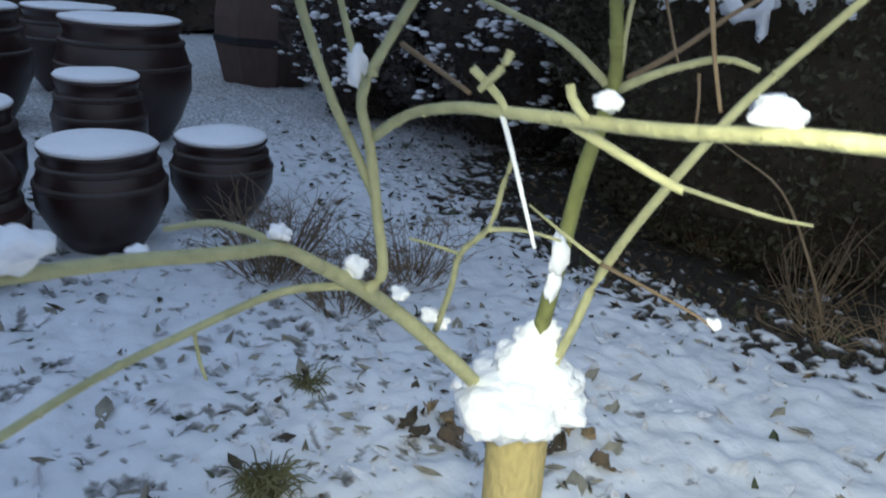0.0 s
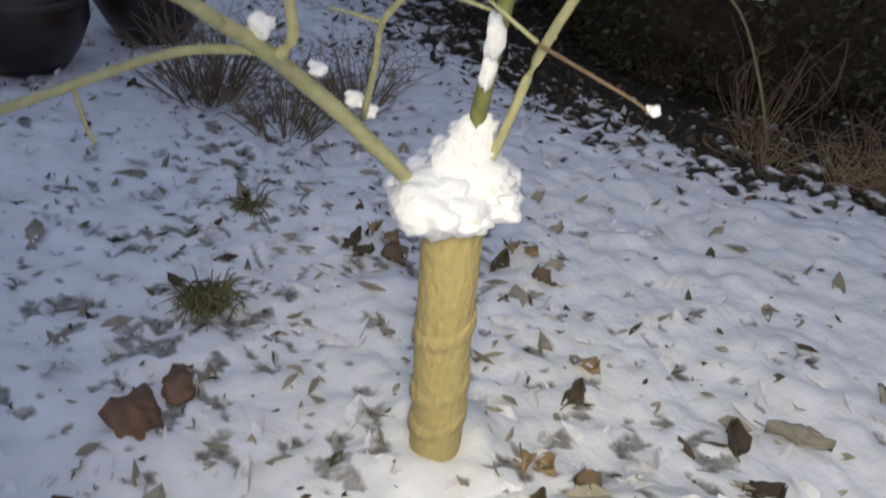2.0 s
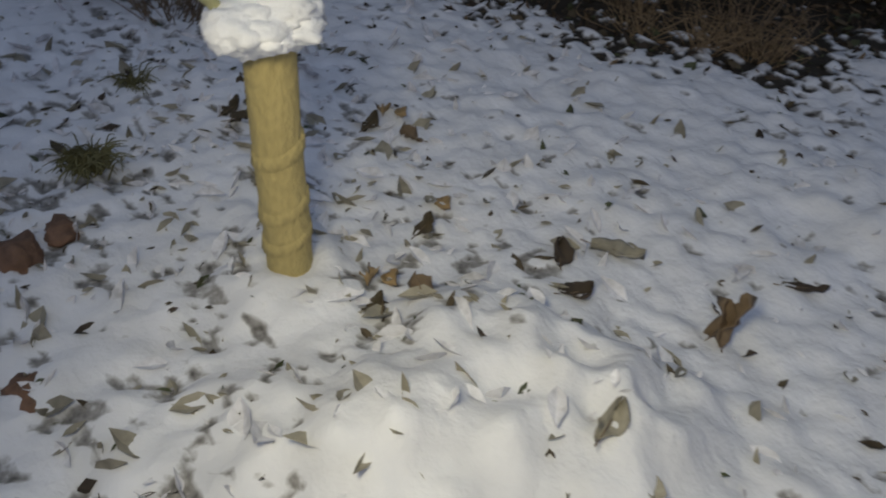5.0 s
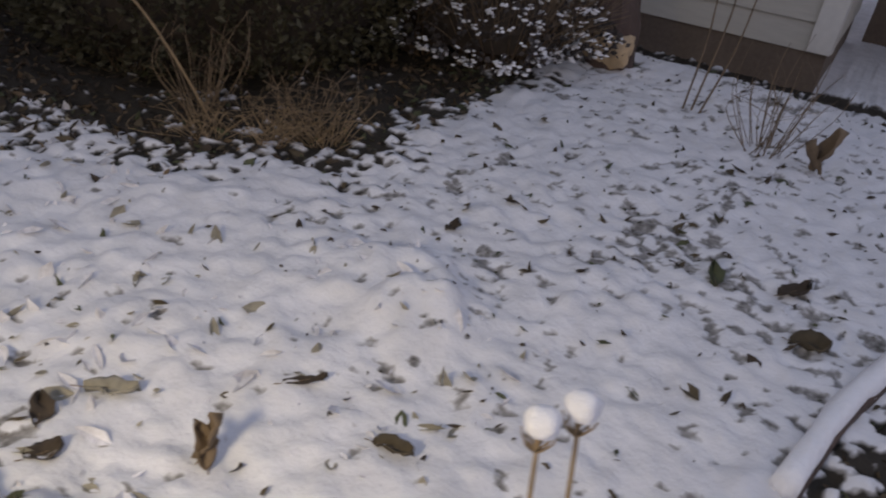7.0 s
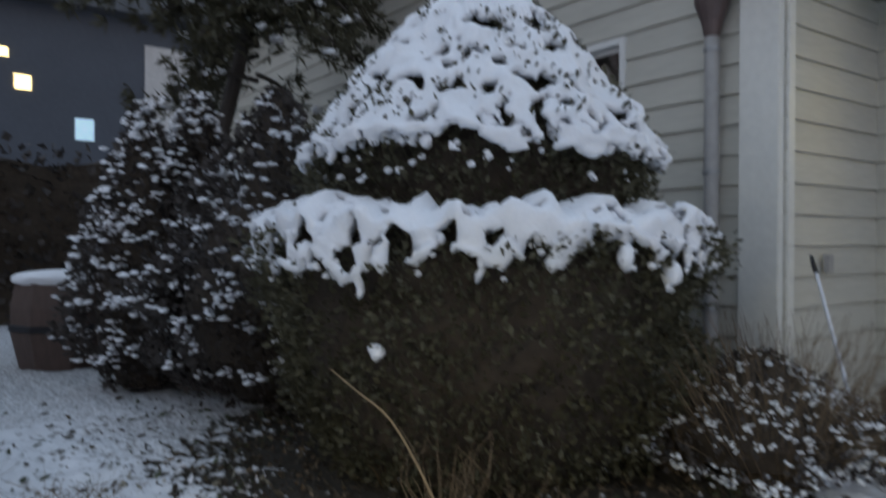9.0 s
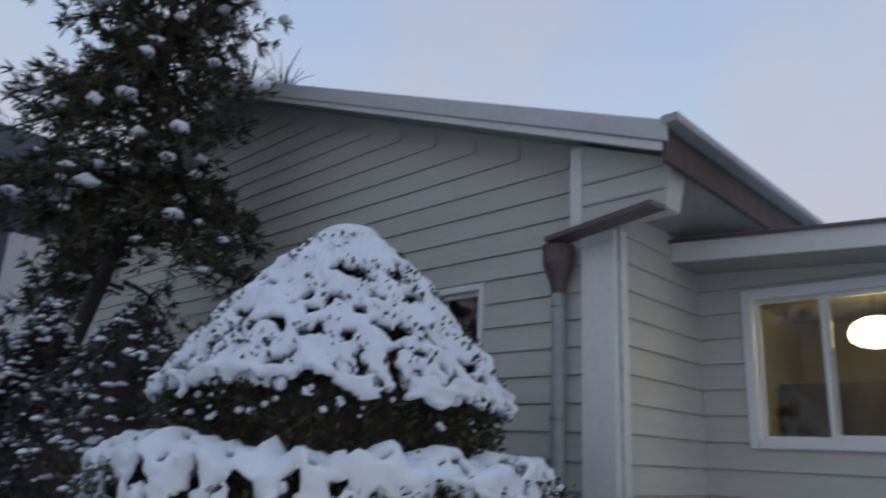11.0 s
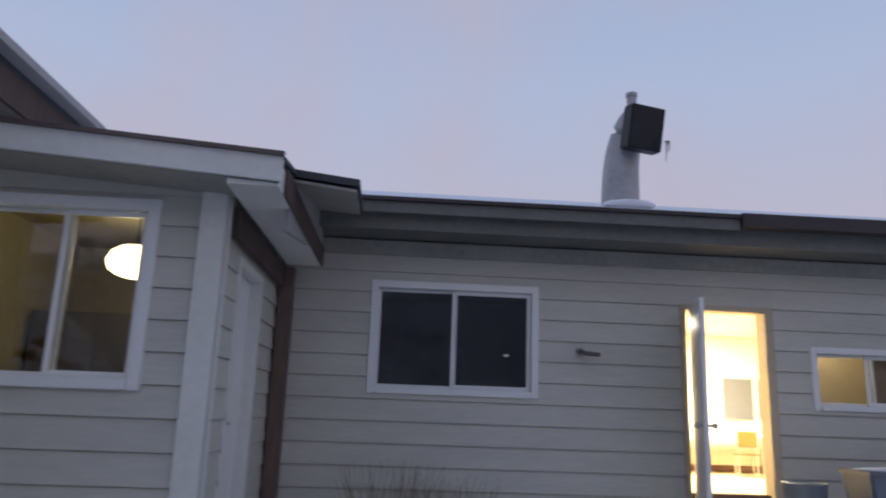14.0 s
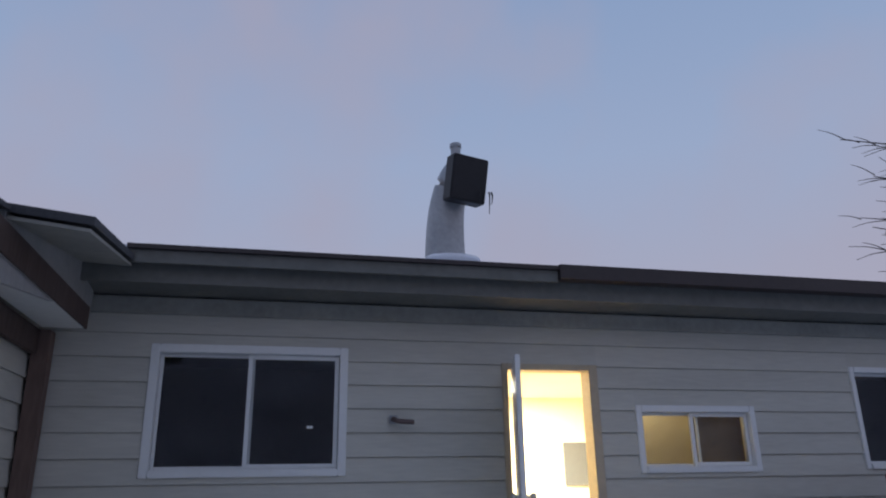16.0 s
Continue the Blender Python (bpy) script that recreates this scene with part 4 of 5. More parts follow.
# pine whose boughs hang before the gable
pine = thing("pine_tree", "dark pine with snow on its hanging boughs", "tree", (-9.5, 2.0, 0))
bm = bmesh.new()
tube(bm, [(-0.5, -0.66, -0.05), (-0.36, -0.48, 1.4), (-0.16, -0.2, 2.7), (0.0, 0.02, 4.2), (0.0, 0.0, 7.5)], 0.11, 0.04, 10, 0.08)
part("trunk", bm, BARETREE, pine)
twigs, needles, snows = bmesh.new(), bmesh.new(), bmesh.new()
for k in range(96):
    z = rng.uniform(2.75, 6.9)
    a = rng.uniform(0, 6.283)
    ln = rng.uniform(1.0, 2.35) * (1.08 - z / 11)
    d = Vector((math.cos(a), math.sin(a), 0))
    pts = [Vector((0, 0, z)) + d * ln * f + Vector((0, 0, 0.25 * f - 0.75 * f * f)) for f in (0, 0.35, 0.7, 1.0)]
    tube(twigs, pts, 0.028, 0.006, 5)
    for j in range(26):
        f = rng.uniform(0.3, 1.0)
        c = Vector((0, 0, z)) + d * ln * f + Vector((0, 0, 0.25 * f - 0.75 * f * f)) + Vector((rng.gauss(0, 0.13), rng.gauss(0, 0.13), rng.gauss(0, 0.09)))
        leaf_quads(needles, [(c, (d.x, d.y, -0.2)) for _ in range(12)], 0.13, rng, 1.3, 0.06)
        if rng.random() < 0.07:
            s = rng.uniform(0.03, 0.08)
            blob(snows, c + Vector((0, 0, 0.05)), (s * 1.3, s * 1.2, s * 0.75), 0.6, 6, 2)
part("crown_wood", twigs, BARETREE, pine)
tagged(part("foliage", needles, NEEDLE, pine), kind="stuff")
tagged(part("snow", snows, SNOW, pine, "small pads of snow on the boughs", smooth=True), kind="stuff")

# bare tree beyond the main roof
bare = thing("bare_tree", "leafless tree standing beyond the main roof", "tree", (19.1, 16.5, 0))
bm = bmesh.new()
tube(bm, [(0, 0, 0), (0.1, 0, 3), (0.0, 0.1, 7), (0.2, 0, 13.6)], 0.28, 0.05, 8)
part("trunk", bm, BARETREE, bare)
bm = bmesh.new()
for k in range(80):
    z, a = rng.uniform(4.5, 13.2), rng.uniform(0, 6.283)
    d = Vector((math.cos(a), math.sin(a), 0))
    ln = rng.uniform(1.8, 3.9)
    pts = [Vector((0, 0, z)) + d * ln * f + Vector((rng.gauss(0, .1), rng.gauss(0, .1), 0.5 * f * f * ln * 0.4 + rng.gauss(0, .06))) for f in (0, 0.3, 0.65, 1)]
    tube(bm, pts, 0.045, 0.012, 5)
    for j in range(7):
        f = rng.uniform(0.3, 1)
        s = Vector((0, 0, z)) + d * ln * f + Vector((0, 0, 0.2 * f * f * ln))
        e = s + Vector((d.x + rng.gauss(0, .7), d.y + rng.gauss(0, .7), rng.uniform(-0.1, 0.9))).normalized() * rng.uniform(0.5, 1.1)
        tube(bm, [s, (s + e) / 2 + Vector((0, 0, 0.05)), e], 0.022, 0.008, 4)
part("crown", bm, BARETREE, bare)

# far treetops over the gable, and an unseen bank added behind to shape reflections
rw = random.Random(44)
for x, y, h in ((-23.6, 12.0, 14.0), (-26.0, 12.0, 15.1), (-28.8, 12.0, 16.5)):
    root = thing("far_tree", "far bare treetop over the gable roof", "tree", (x, y, 0), group="far trees")
    bm = bmesh.new()
    tube(bm, [(0, 0, 0), (0.2, 0, h * 0.5), (0, 0, h)], 0.45, 0.06, 7)
    part("trunk", bm, BARETREE, root)
    bm = bmesh.new()
    for k in range(420):
        z, a = rw.uniform(0.45, 1.0) * h, rw.uniform(0, 6.283)
        ln = rw.uniform(0.5, 3.4) * (1.15 - 0.75 * z / h)
        tip = Vector((math.cos(a) * ln, math.sin(a) * ln, z + rw.uniform(0.2, 1.6)))
        tube(bm, [(0, 0, z), tip * 0.5 + Vector((0, 0, z * 0.5 + 0.2)), tip], 0.03, 0.010, 4)
    part("crown", bm, BARETREE, root)
bm = bmesh.new()
box(bm, -34, -21, 0, 34, -16, 6.6)
bmesh.ops.subdivide_edges(bm, edges=bm.edges[:], cuts=24, use_grid_fill=True)
for v in bm.verts:
    v.co += Vector((0, 1.4 * noise.noise(v.co * 0.35), (v.co.z / 6.6) * 1.8 * noise.noise(v.co * 0.25 + Vector((5, 0, 0)))))
leaf_quads(bm, [((rw.uniform(-33, 33), -15.6 + rw.gauss(0, 0.5), rw.uniform(0, 7.0)), (0, 1, 0.2)) for _ in range(2500)], 0.5, rw)
tagged(part("unseen_tree_bank", bm, REFLECTBANK), "unseen bank of trees added to shape window reflections", "woods", kind="stuff")

# neighbouring house far behind the hedge
far = thing("neighbour_house", "far two-storey grey house with a lit window", "house", (-24, 2.0, 0))
part("wall", boxed(-3, -14, 0, 3, 4.6, 6.6), FARWALL, far)
bm = bmesh.new()
vs = [bm.verts.new(c) for c in ((-3.5, -14.4, 6.5), (3.5, -14.4, 6.5), (0, -14.4, 9.6), (-3.5, 5, 6.5), (3.5, 5, 6.5), (0, 5, 9.6))]
for f in ((0, 1, 2), (5, 4, 3), (0, 3, 4, 1), (1, 4, 5, 2), (2, 5, 3, 0)):
    bm.faces.new([vs[i] for i in f])
part("roof", bm, SHINGLE, far)
for y, z, m, s in ((-0.89, 4.68, LITPANE, 0.16), (-1.27, 5.31, LITPANE, 0.10), (-3.4, 4.2, SMOKE, 0.55), (-5.6, 4.2, SMOKE, 0.55)):
    part("window", boxed(2.99, y - s, z - s, 3.03, y + s, z + s), m, far)

part("door", boxed(2.99, 1.7, 2.6, 3.04, 2.9, 5.9), BARGE, far, "pale painted door panel")
part("window", boxed(2.99, 0.16, 3.48, 3.04, 0.56, 3.98), BLUEPANE, far, "small bluish lit pane")

# ---------------------------------------------------------------- jars


def jar(place, r, h, label, lid=False, snow=True, seed=0):
    root = thing("clay_jar", label, "jar", place, group="clay jars in the yard")
    bm = bmesh.new()
    lathe(bm, [(r * 0.60, 0), (r * 0.84, h * 0.2), (r * 1.03, h * 0.45), (r * 1.04, h * 0.64), (r * 0.94, h * 0.82), (r * 0.86, h * 0.90), (r * 0.90, h * 0.96), (r * 0.93, h), (r * 0.86, h * 1.0), (r * 0.82, h * 0.95)], 36)
    part("body", bm, JAR, root, smooth=True)
    for f, w in ((0.66, 1.05), (0.84, 0.96)):
        bm = bmesh.new()
        lathe(bm, [(r * (w - 0.03), h * f - 0.015), (r * w, h * f - 0.006), (r * w, h * f + 0.006), (r * (w - 0.03), h * f + 0.015)], 36)
        part("band", bm, JARBAND, root, "raised dull band")
    if lid:
        bm = bmesh.new()
        lathe(bm, [(r * 0.96, h), (r * 0.97, h + 0.02), (r * 0.7, h + 0.09), (r * 0.15, h + 0.13), (r * 0.14, h + 0.17), (r * 0.05, h + 0.175)], 30)
        part("lid", bm, JAR, root, "glossy domed lid", smooth=True)
    if snow:
        bm = bmesh.new()
        lathe(bm, [(r * 0.85, h - 0.01), (r * 0.93, h + 0.012), (r * 0.88, h + 0.022), (r * 0.4, h + 0.028), (r * 0.02, h + 0.028)], 36)
        for v in bm.verts:
            v.co.z += 0.008 * noise.noise(v.co * 6 + Vector((seed, 0, 0)))
        part("snow", bm, SNOW, root, "round cap of snow", smooth=True)
    return root


jar((-6.14, -1.34, 0), 0.221, 0.369, "dark glazed clay jar with a snowy lid", seed=1)
jar((-6.36, -0.86, 0), 0.203, 0.333, "glossy dark clay jar with a snowy lid", seed=2)
jar((-6.92, -1.28, 0), 0.194, 0.495, "dark clay jar behind the front row, snow on top", seed=3)
jar((-7.79, -1.08, 0), 0.342, 0.666, "large round clay jar capped with snow", seed=4)
jar((-6.52, -1.81, 0), 0.225, 0.450, "dark clay jar with snow on its rim", seed=5)
jar((-5.89, -1.75, 0), 0.171, 0.324, "glossy lidded clay jar", lid=True, snow=False, seed=6)
jar((-8.27, -1.92, 0), 0.378, 0.666, "large clay jar in the back row", seed=7)
jar((-9.45, -1.27, 0), 0.342, 0.594, "clay jar standing at the back", seed=8)

keg = thing("wooden_keg", "faceted old wooden keg capped with snow", "keg", (-9.9, 0.28, 0))
bm = bmesh.new()
lathe(bm, [(0.36, 0), (0.43, 0.32), (0.43, 0.56), (0.39, 0.78)], 8)
part("body", bm, DARKWOOD, keg)
bm = bmesh.new()
lathe(bm, [(0.425, 0.34), (0.445, 0.35), (0.445, 0.40), (0.425, 0.41)], 8)
part("hoop", bm, BLACK, keg)
bm = bmesh.new()
blob(bm, (0, 0, 0.81), (0.41, 0.41, 0.08), 0.2, 6, 3)
part("snow", bm, SNOW, keg, smooth=True)

# ---------------------------------------------------------------- small tree in the foreground
tree = thing("young_tree", "pollarded young tree with wrapped trunk and snow in its crotch", "tree", (-0.296, 0.032, 0))
tree.scale, tree.rotation_euler = (0.90, 0.90, 0.90), (0, 0, 0.0191)
bm = bmesh.new()
tube(bm, [(-4.112, -1.008, -0.03), (-4.108, -1.016, 0.15), (-4.112, -1.026, 0.35), (-4.118, -1.03, 0.585)], 0.049, 0.047, 20, 0.02)
part("trunk", bm, WRAP, tree, "trunk in pale ochre wrapping", smooth=True)
for z, w in ((0.12, 0.0515), (0.2, 0.051), (0.33, 0.0505)):
    bm = bmesh.new()
    lathe(bm, [(w - 0.004, z), (w + 0.002, z + 0.006), (w, z + 0.03), (w - 0.004, z + 0.036)], 20, (-4.109 - z * 0.010, -1.010 - z * 0.045))
    for v in bm.verts:
        v.co.z += 0.02 * math.sin(math.atan2(v.co.y + 1.02, v.co.x + 4.11))
    part("wrap_fold", bm, WRAP, tree, smooth=True)


def branch(pts, r0, r1, mat=None, name="branch"):
    bm = bmesh.new()
    r0, r1 = r0 * 0.74, r1 * 0.74
    tube(bm, pts, r0, r1, 8, 0.06, rng)
    for k in range(len(pts) - 1):
        a, b = Vector(pts[k]), Vector(pts[k + 1])
        if rng.random() < 0.6:
            c = a.lerp(b, rng.random())
            s = (r0 + r1) * 0.55
            blob(bm, c, (s, s, s * 0.8), 0.3, 5, 1)
    return part(name, bm, mat or BARK, tree, smooth=True)


branch([(-4.143, -1.068, 0.577), (-4.120, -1.180, 0.695), (-4.065, -1.290, 0.803), (-4.004, -1.368, 0.873), (-3.984, -1.412, 0.906)], 0.0165, 0.0098)
branch([(-3.985, -1.406, 0.901), (-3.960, -1.453, 0.936), (-3.917, -1.513, 0.955), (-3.881, -1.587, 0.972), (-3.837, -1.639, 0.989), (-3.807, -1.677, 1.000), (-3.772, -1.719, 1.009)], 0.0092, 0.0058)
branch([(-3.960, -1.453, 0.936), (-3.991, -1.475, 0.944), (-4.020, -1.503, 0.945), (-4.044, -1.539, 0.934)], 0.0058, 0.004)
branch([(-4.008, -1.360, 0.865), (-4.009, -1.414, 0.871), (-4.000, -1.462, 0.870), (-3.968, -1.537, 0.863), (-3.919, -1.614, 0.862), (-3.842, -1.682, 0.873)], 0.0062, 0.0048)
branch([(-3.975, -1.529, 0.858), (-3.971, -1.526, 0.830), (-3.970, -1.521, 0.811)], 0.0028, 0.0022)
branch([(-4.010, -1.346, 0.857), (-4.003, -1.332, 0.881), (-4.000, -1.343, 0.945), (-3.994, -1.357, 1.017), (-3.989, -1.370, 1.066), (-3.967, -1.355, 1.119), (-3.941, -1.342, 1.163)], 0.0088, 0.0056)
branch([(-4.003, -1.342, 0.956), (-4.007, -1.366, 1.008), (-4.007, -1.391, 1.058), (-3.993, -1.418, 1.114), (-3.981, -1.435, 1.155)], 0.0068, 0.0058)
branch([(-3.989, -1.368, 1.076), (-3.999, -1.379, 1.114), (-4.006, -1.389, 1.156)], 0.005, 0.0042)
branch([(-3.995, -1.354, 1.025), (-3.951, -1.342, 1.055), (-3.899, -1.326, 1.072), (-3.841, -1.309, 1.079), (-3.779, -1.293, 1.085), (-3.696, -1.279, 1.095), (-3.624, -1.270, 1.108), (-3.564, -1.269, 1.116), (-3.525, -1.272, 1.123), (-3.486, -1.278, 1.130)], 0.0066, 0.0078)
branch([(-3.790, -1.291, 1.082), (-3.769, -1.259, 1.063), (-3.744, -1.226, 1.044), (-3.734, -1.218, 1.040)], 0.0058, 0.0048)
branch([(-3.842, -1.311, 1.079), (-3.849, -1.316, 1.091), (-3.863, -1.333, 1.110)], 0.0045, 0.0052)
branch([(-3.857, -1.328, 1.094), (-3.842, -1.319, 1.113), (-3.840, -1.314, 1.126)], 0.0042, 0.005)
branch([(-3.766, -1.293, 1.087), (-3.775, -1.301, 1.100), (-3.779, -1.303, 1.111)], 0.005, 0.005)
branch([(-3.843, -1.313, 1.076), (-3.841, -1.293, 1.027), (-3.829, -1.275, 0.965)], 0.0034, 0.0022, SNOW)
branch([(-3.894, -1.314, 1.085), (-3.946, -1.319, 1.098), (-3.980, -1.337, 1.114)], 0.003, 0.004, TWIG)
branch([(-4.136, -1.001, 0.661), (-4.093, -1.020, 0.802), (-4.086, -1.007, 0.942), (-4.065, -0.997, 1.060), (-4.059, -1.011, 1.125), (-4.060, -1.025, 1.182)], 0.0165, 0.01, GREENBARK)
branch([(-4.071, -1.003, 1.063), (-4.113, -1.045, 1.108), (-4.166, -1.080, 1.132), (-4.225, -1.114, 1.154)], 0.0085, 0.005)
branch([(-4.060, -0.992, 1.059), (-4.012, -0.967, 1.089), (-3.961, -0.933, 1.110), (-3.928, -0.908, 1.102)], 0.0085, 0.004)
branch([(-4.056, -0.998, 1.086), (-4.052, -1.003, 1.133), (-4.044, -1.007, 1.178)], 0.005, 0.004)
branch([(-4.110, -0.996, 0.610), (-4.080, -0.988, 0.705), (-4.041, -0.990, 0.811), (-3.963, -1.003, 0.934), (-3.904, -0.972, 1.054), (-3.865, -0.946, 1.120), (-3.815, -0.923, 1.191)], 0.0105, 0.006)
branch([(-4.077, -0.965, 1.069), (-4.054, -0.908, 1.108), (-4.030, -0.857, 1.154), (-4.011, -0.816, 1.184)], 0.006, 0.0035, TWIG)
branch([(-4.124, -1.189, 0.726), (-4.058, -1.211, 0.824), (-4.026, -1.224, 0.878), (-3.979, -1.220, 0.927), (-3.959, -1.223, 0.977), (-3.943, -1.226, 1.010)], 0.0062, 0.0034)
branch([(-4.026, -1.224, 0.878), (-4.059, -1.241, 0.879), (-4.089, -1.257, 0.878)], 0.0034, 0.0022)
branch([(-3.980, -1.222, 0.924), (-3.997, -1.159, 0.910), (-3.992, -1.108, 0.894)], 0.0042, 0.0024)
branch([(-3.962, -0.987, 0.967), (-3.934, -0.924, 0.948), (-3.898, -0.861, 0.931), (-3.871, -0.819, 0.926)], 0.005, 0.003)
branch([(-4.016, -1.013, 0.842), (-3.990, -0.954, 0.812), (-3.945, -0.898, 0.782), (-3.929, -0.879, 0.766)], 0.0042, 0.0022, TWIG)
branch([(-3.984, -0.95, 1.185), (-3.962, -0.95, 1.119), (-3.935, -0.95, 1.054)], 0.0045, 0.003, STRAW, "twig")
branch([(-4.060, -0.95, 1.19), (-4.021, -0.95, 1.115), (-4.000, -0.955, 1.09)], 0.003, 0.002, TWIG, "twig")
branch([(-3.977, -0.95, 1.091), (-3.970, -0.95, 1.065), (-3.966, -0.95, 1.035)], 0.003, 0.002, TWIG, "twig")
branch([(-4.018, -1.014, 0.844), (-4.043, -1.061, 0.880), (-4.062, -1.106, 0.916)], 0.0042, 0.0022)
for n, (c, s) in enumerate((((-4.12, -1.03, 0.595), (0.092, 0.084, 0.046)), ((-4.09, -1.085, 0.592), (0.060, 0.055, 0.038)), ((-4.155, -0.985, 0.60), (0.055, 0.055, 0.036)), ((-4.135, -1.015, 0.63), (0.050, 0.050, 0.050)), ((-4.135, -1.005, 0.665), (0.034, 0.034, 0.040)))):
    bm = bmesh.new()
    blob(bm, c, s, 0.42, 11, 4)
    part("snow_lump", bm, SNOW, tree, "bright lump of snow", smooth=True)
rs = random.Random(91)
for k in range(13):
    a = 6.283 * k / 13 + rs.uniform(-0.15, 0.15)
    bm = bmesh.new()
    q = rs.uniform(0.015, 0.027)
    blob(bm, (-4.118 + 0.074 * math.cos(a), -1.033 + 0.070 * math.sin(a), 0.583 + rs.uniform(-0.016, 0.012)), (q * 1.3, q * 1.3, q * rs.uniform(0.6, 1.0)), 0.5, 9, 3)
    part("snow_lump", bm, SNOW, tree, smooth=True)
for c, s in (((-3.822, -1.656, 1.012), (0.030, 0.028, 0.016)), ((-3.965, -1.455, 0.950), (0.016, 0.014, 0.010)), ((-4.000, -1.365, 0.892), (0.016, 0.016, 0.016)), ((-3.995, -1.372, 1.090), (0.013, 0.013, 0.026)),
             ((-4.06, -1.28, 0.822), (0.018, 0.014, 0.010)), ((-4.10, -1.215, 0.765), (0.020, 0.016, 0.012)), ((-4.125, -1.18, 0.735), (0.014, 0.014, 0.012)), ((-3.635, -1.271, 1.119), (0.022, 0.018, 0.013)), ((-3.755, -1.288, 1.103), (0.014, 0.012, 0.010)),
             ((-4.083, -1.029, 0.832), (0.017, 0.017, 0.040)), ((-4.090, -1.027, 0.785), (0.014, 0.014, 0.034)), ((-3.929, -0.879, 0.774), (0.012, 0.012, 0.010)), ((-3.94, -1.575, 0.955), (0.012, 0.012, 0.008))):
    bm = bmesh.new()
    blob(bm, c, [k * 0.75 for k in s], 0.5, 9, 3)
    part("snow_pad", bm, SNOW, tree, smooth=True)

# ---------------------------------------------------------------- things against the main wall


def tub(place, w, d, h, mat, label, snow=0.0):
    root = thing("plastic_tub", label, "tub", place, group="tubs against the wall")
    bm = boxed(-w / 2, -d / 2, 0, w / 2, d / 2, h, 0.02)
    for v in bm.verts:
        k = 0.86 + 0.14 * v.co.z / h
        v.co.x *= k
        v.co.y *= k
    part("body", bm, mat, root)
    part("rim", boxed(-w / 2 - 0.015, -d / 2 - 0.015, h - 0.03, w / 2 + 0.015, d / 2 + 0.015, h + 0.004, 0.008), mat, root)
    if snow:
        bm = bmesh.new()
        blob(bm, (0, 0, h + 0.01), (w * 0.47, d * 0.47, snow), 0.15, 5, 3)
        part("snow", bm, SNOW, root, smooth=True)


bench = thing("low_bench", "weathered bench under the tubs, edged with snow", "bench", (3.1, 6.25, 0))
part("top", boxed(-1.25, -0.32, 0.68, 1.35, 0.32, 0.72, 0.006), WOOD, bench)
for x in (-1.1, 0.05, 1.2):
    for y in (-0.26, 0.26):
        part("leg", boxed(x - 0.03, y - 0.03, -0.02, x + 0.03, y + 0.03, 0.68), WOOD, bench)
bm = bmesh.new()
box(bm, -1.24, -0.33, 0.722, 1.34, -0.2, 0.745, 0.01)
part("snow", bm, SNOW, bench)
tub((2.40, 6.22, 0.722), 0.62, 0.42, 0.36, GREYPL, "grey plastic tub with snow on its edge", 0.02)
tub((3.00, 6.15, 0.722), 0.52, 0.40, 0.23, BLUEPL, "blue plastic tub filled with snow", 0.05)
tub((3.78, 6.18, 0.722), 0.86, 0.46, 0.32, REDPL, "dark red plastic crate", 0.02)
cool = thing("foam_box", "white foam box resting on the red crate", "box", (3.55, 6.18, 1.05))
part("body", boxed(-0.30, -0.19, 0.0, 0.30, 0.19, 0.2, 0.015), WHITEPL, cool)
part("lid", boxed(-0.32, -0.21, 0.2, 0.32, 0.21, 0.26, 0.02), WHITEPL, cool)
pail = thing("bucket", "grey bucket beside the bench", "bucket", (1.70, 6.3, 0.0))
bm = bmesh.new()
lathe(bm, [(0.13, 0.0), (0.17, 0.95), (0.18, 0.96), (0.165, 0.97), (0.15, 0.9)], 20)
part("body", bm, GREYPL, pail, smooth=True)
rack = thing("shelf_rack", "dark cluttered rack against the wall", "rack", (4.70, 6.4, 0))
for x in (-0.38, 0.38):
    for y in (-0.2, 0.2):
        part("post", boxed(x - 0.02, y - 0.02, -0.02, x + 0.02, y + 0.02, 1.30), BLACK, rack)
for z in (0.3, 0.8, 1.25):
    part("shelf", boxed(-0.42, -0.23, z, 0.42, 0.23, z + 0.03, 0.004), WOOD, rack)
for x, z, w, h, m in ((-0.2, 1.285, 0.2, 0.25, REDPL), (0.15, 1.285, 0.25, 0.18, GREYPL), (-0.1, 0.835, 0.3, 0.3, REDPL)):
    c = thing("crate", "small dull crate on the rack", "crate", (4.70 + x, 6.4, z), group="crates on the rack")
    part("body", boxed(-w / 2, -0.15, 0, w / 2, 0.15, h, 0.01), m, c)


dry_clump((-1.75, 6.2, 0), 0.98, 0.46, 420, TWIG, "dry brown plant under the window", 11)
dry_clump((-1.2, 6.25, 0), 0.90, 0.40, 320, TWIG, "dry brown plant under the window", 12)
dry_clump((-4.78, 0.92, 0), 0.42, 0.22, 34, TWIG, "tuft of dry straw before the yew", 13)
dry_clump((-5.35, 1.02, 0), 0.30, 0.25, 34, TWIG, "tuft of dry straw before the yew", 14)
dry_clump((-4.35, 1.05, 0), 0.22, 0.25, 40, TWIG, "low dry straw before the yew", 15)
dry_clump((-2.86, 2.30, 0), 0.50, 0.28, 30, TWIG, "thin bare stems rising from the snow", 16)
dry_clump((-5.68, -0.84, 0), 0.29, 0.34, 150, TWIG, "bare brown twigs by the jars", 17)
dry_clump((-5.46, -0.38, 0), 0.22, 0.28, 90, TWIG, "bare brown twigs by the jars", 18)
dry_clump((-5.32, -0.70, 0), 0.20, 0.28, 80, TWIG, "bare brown twigs by the jars", 61)

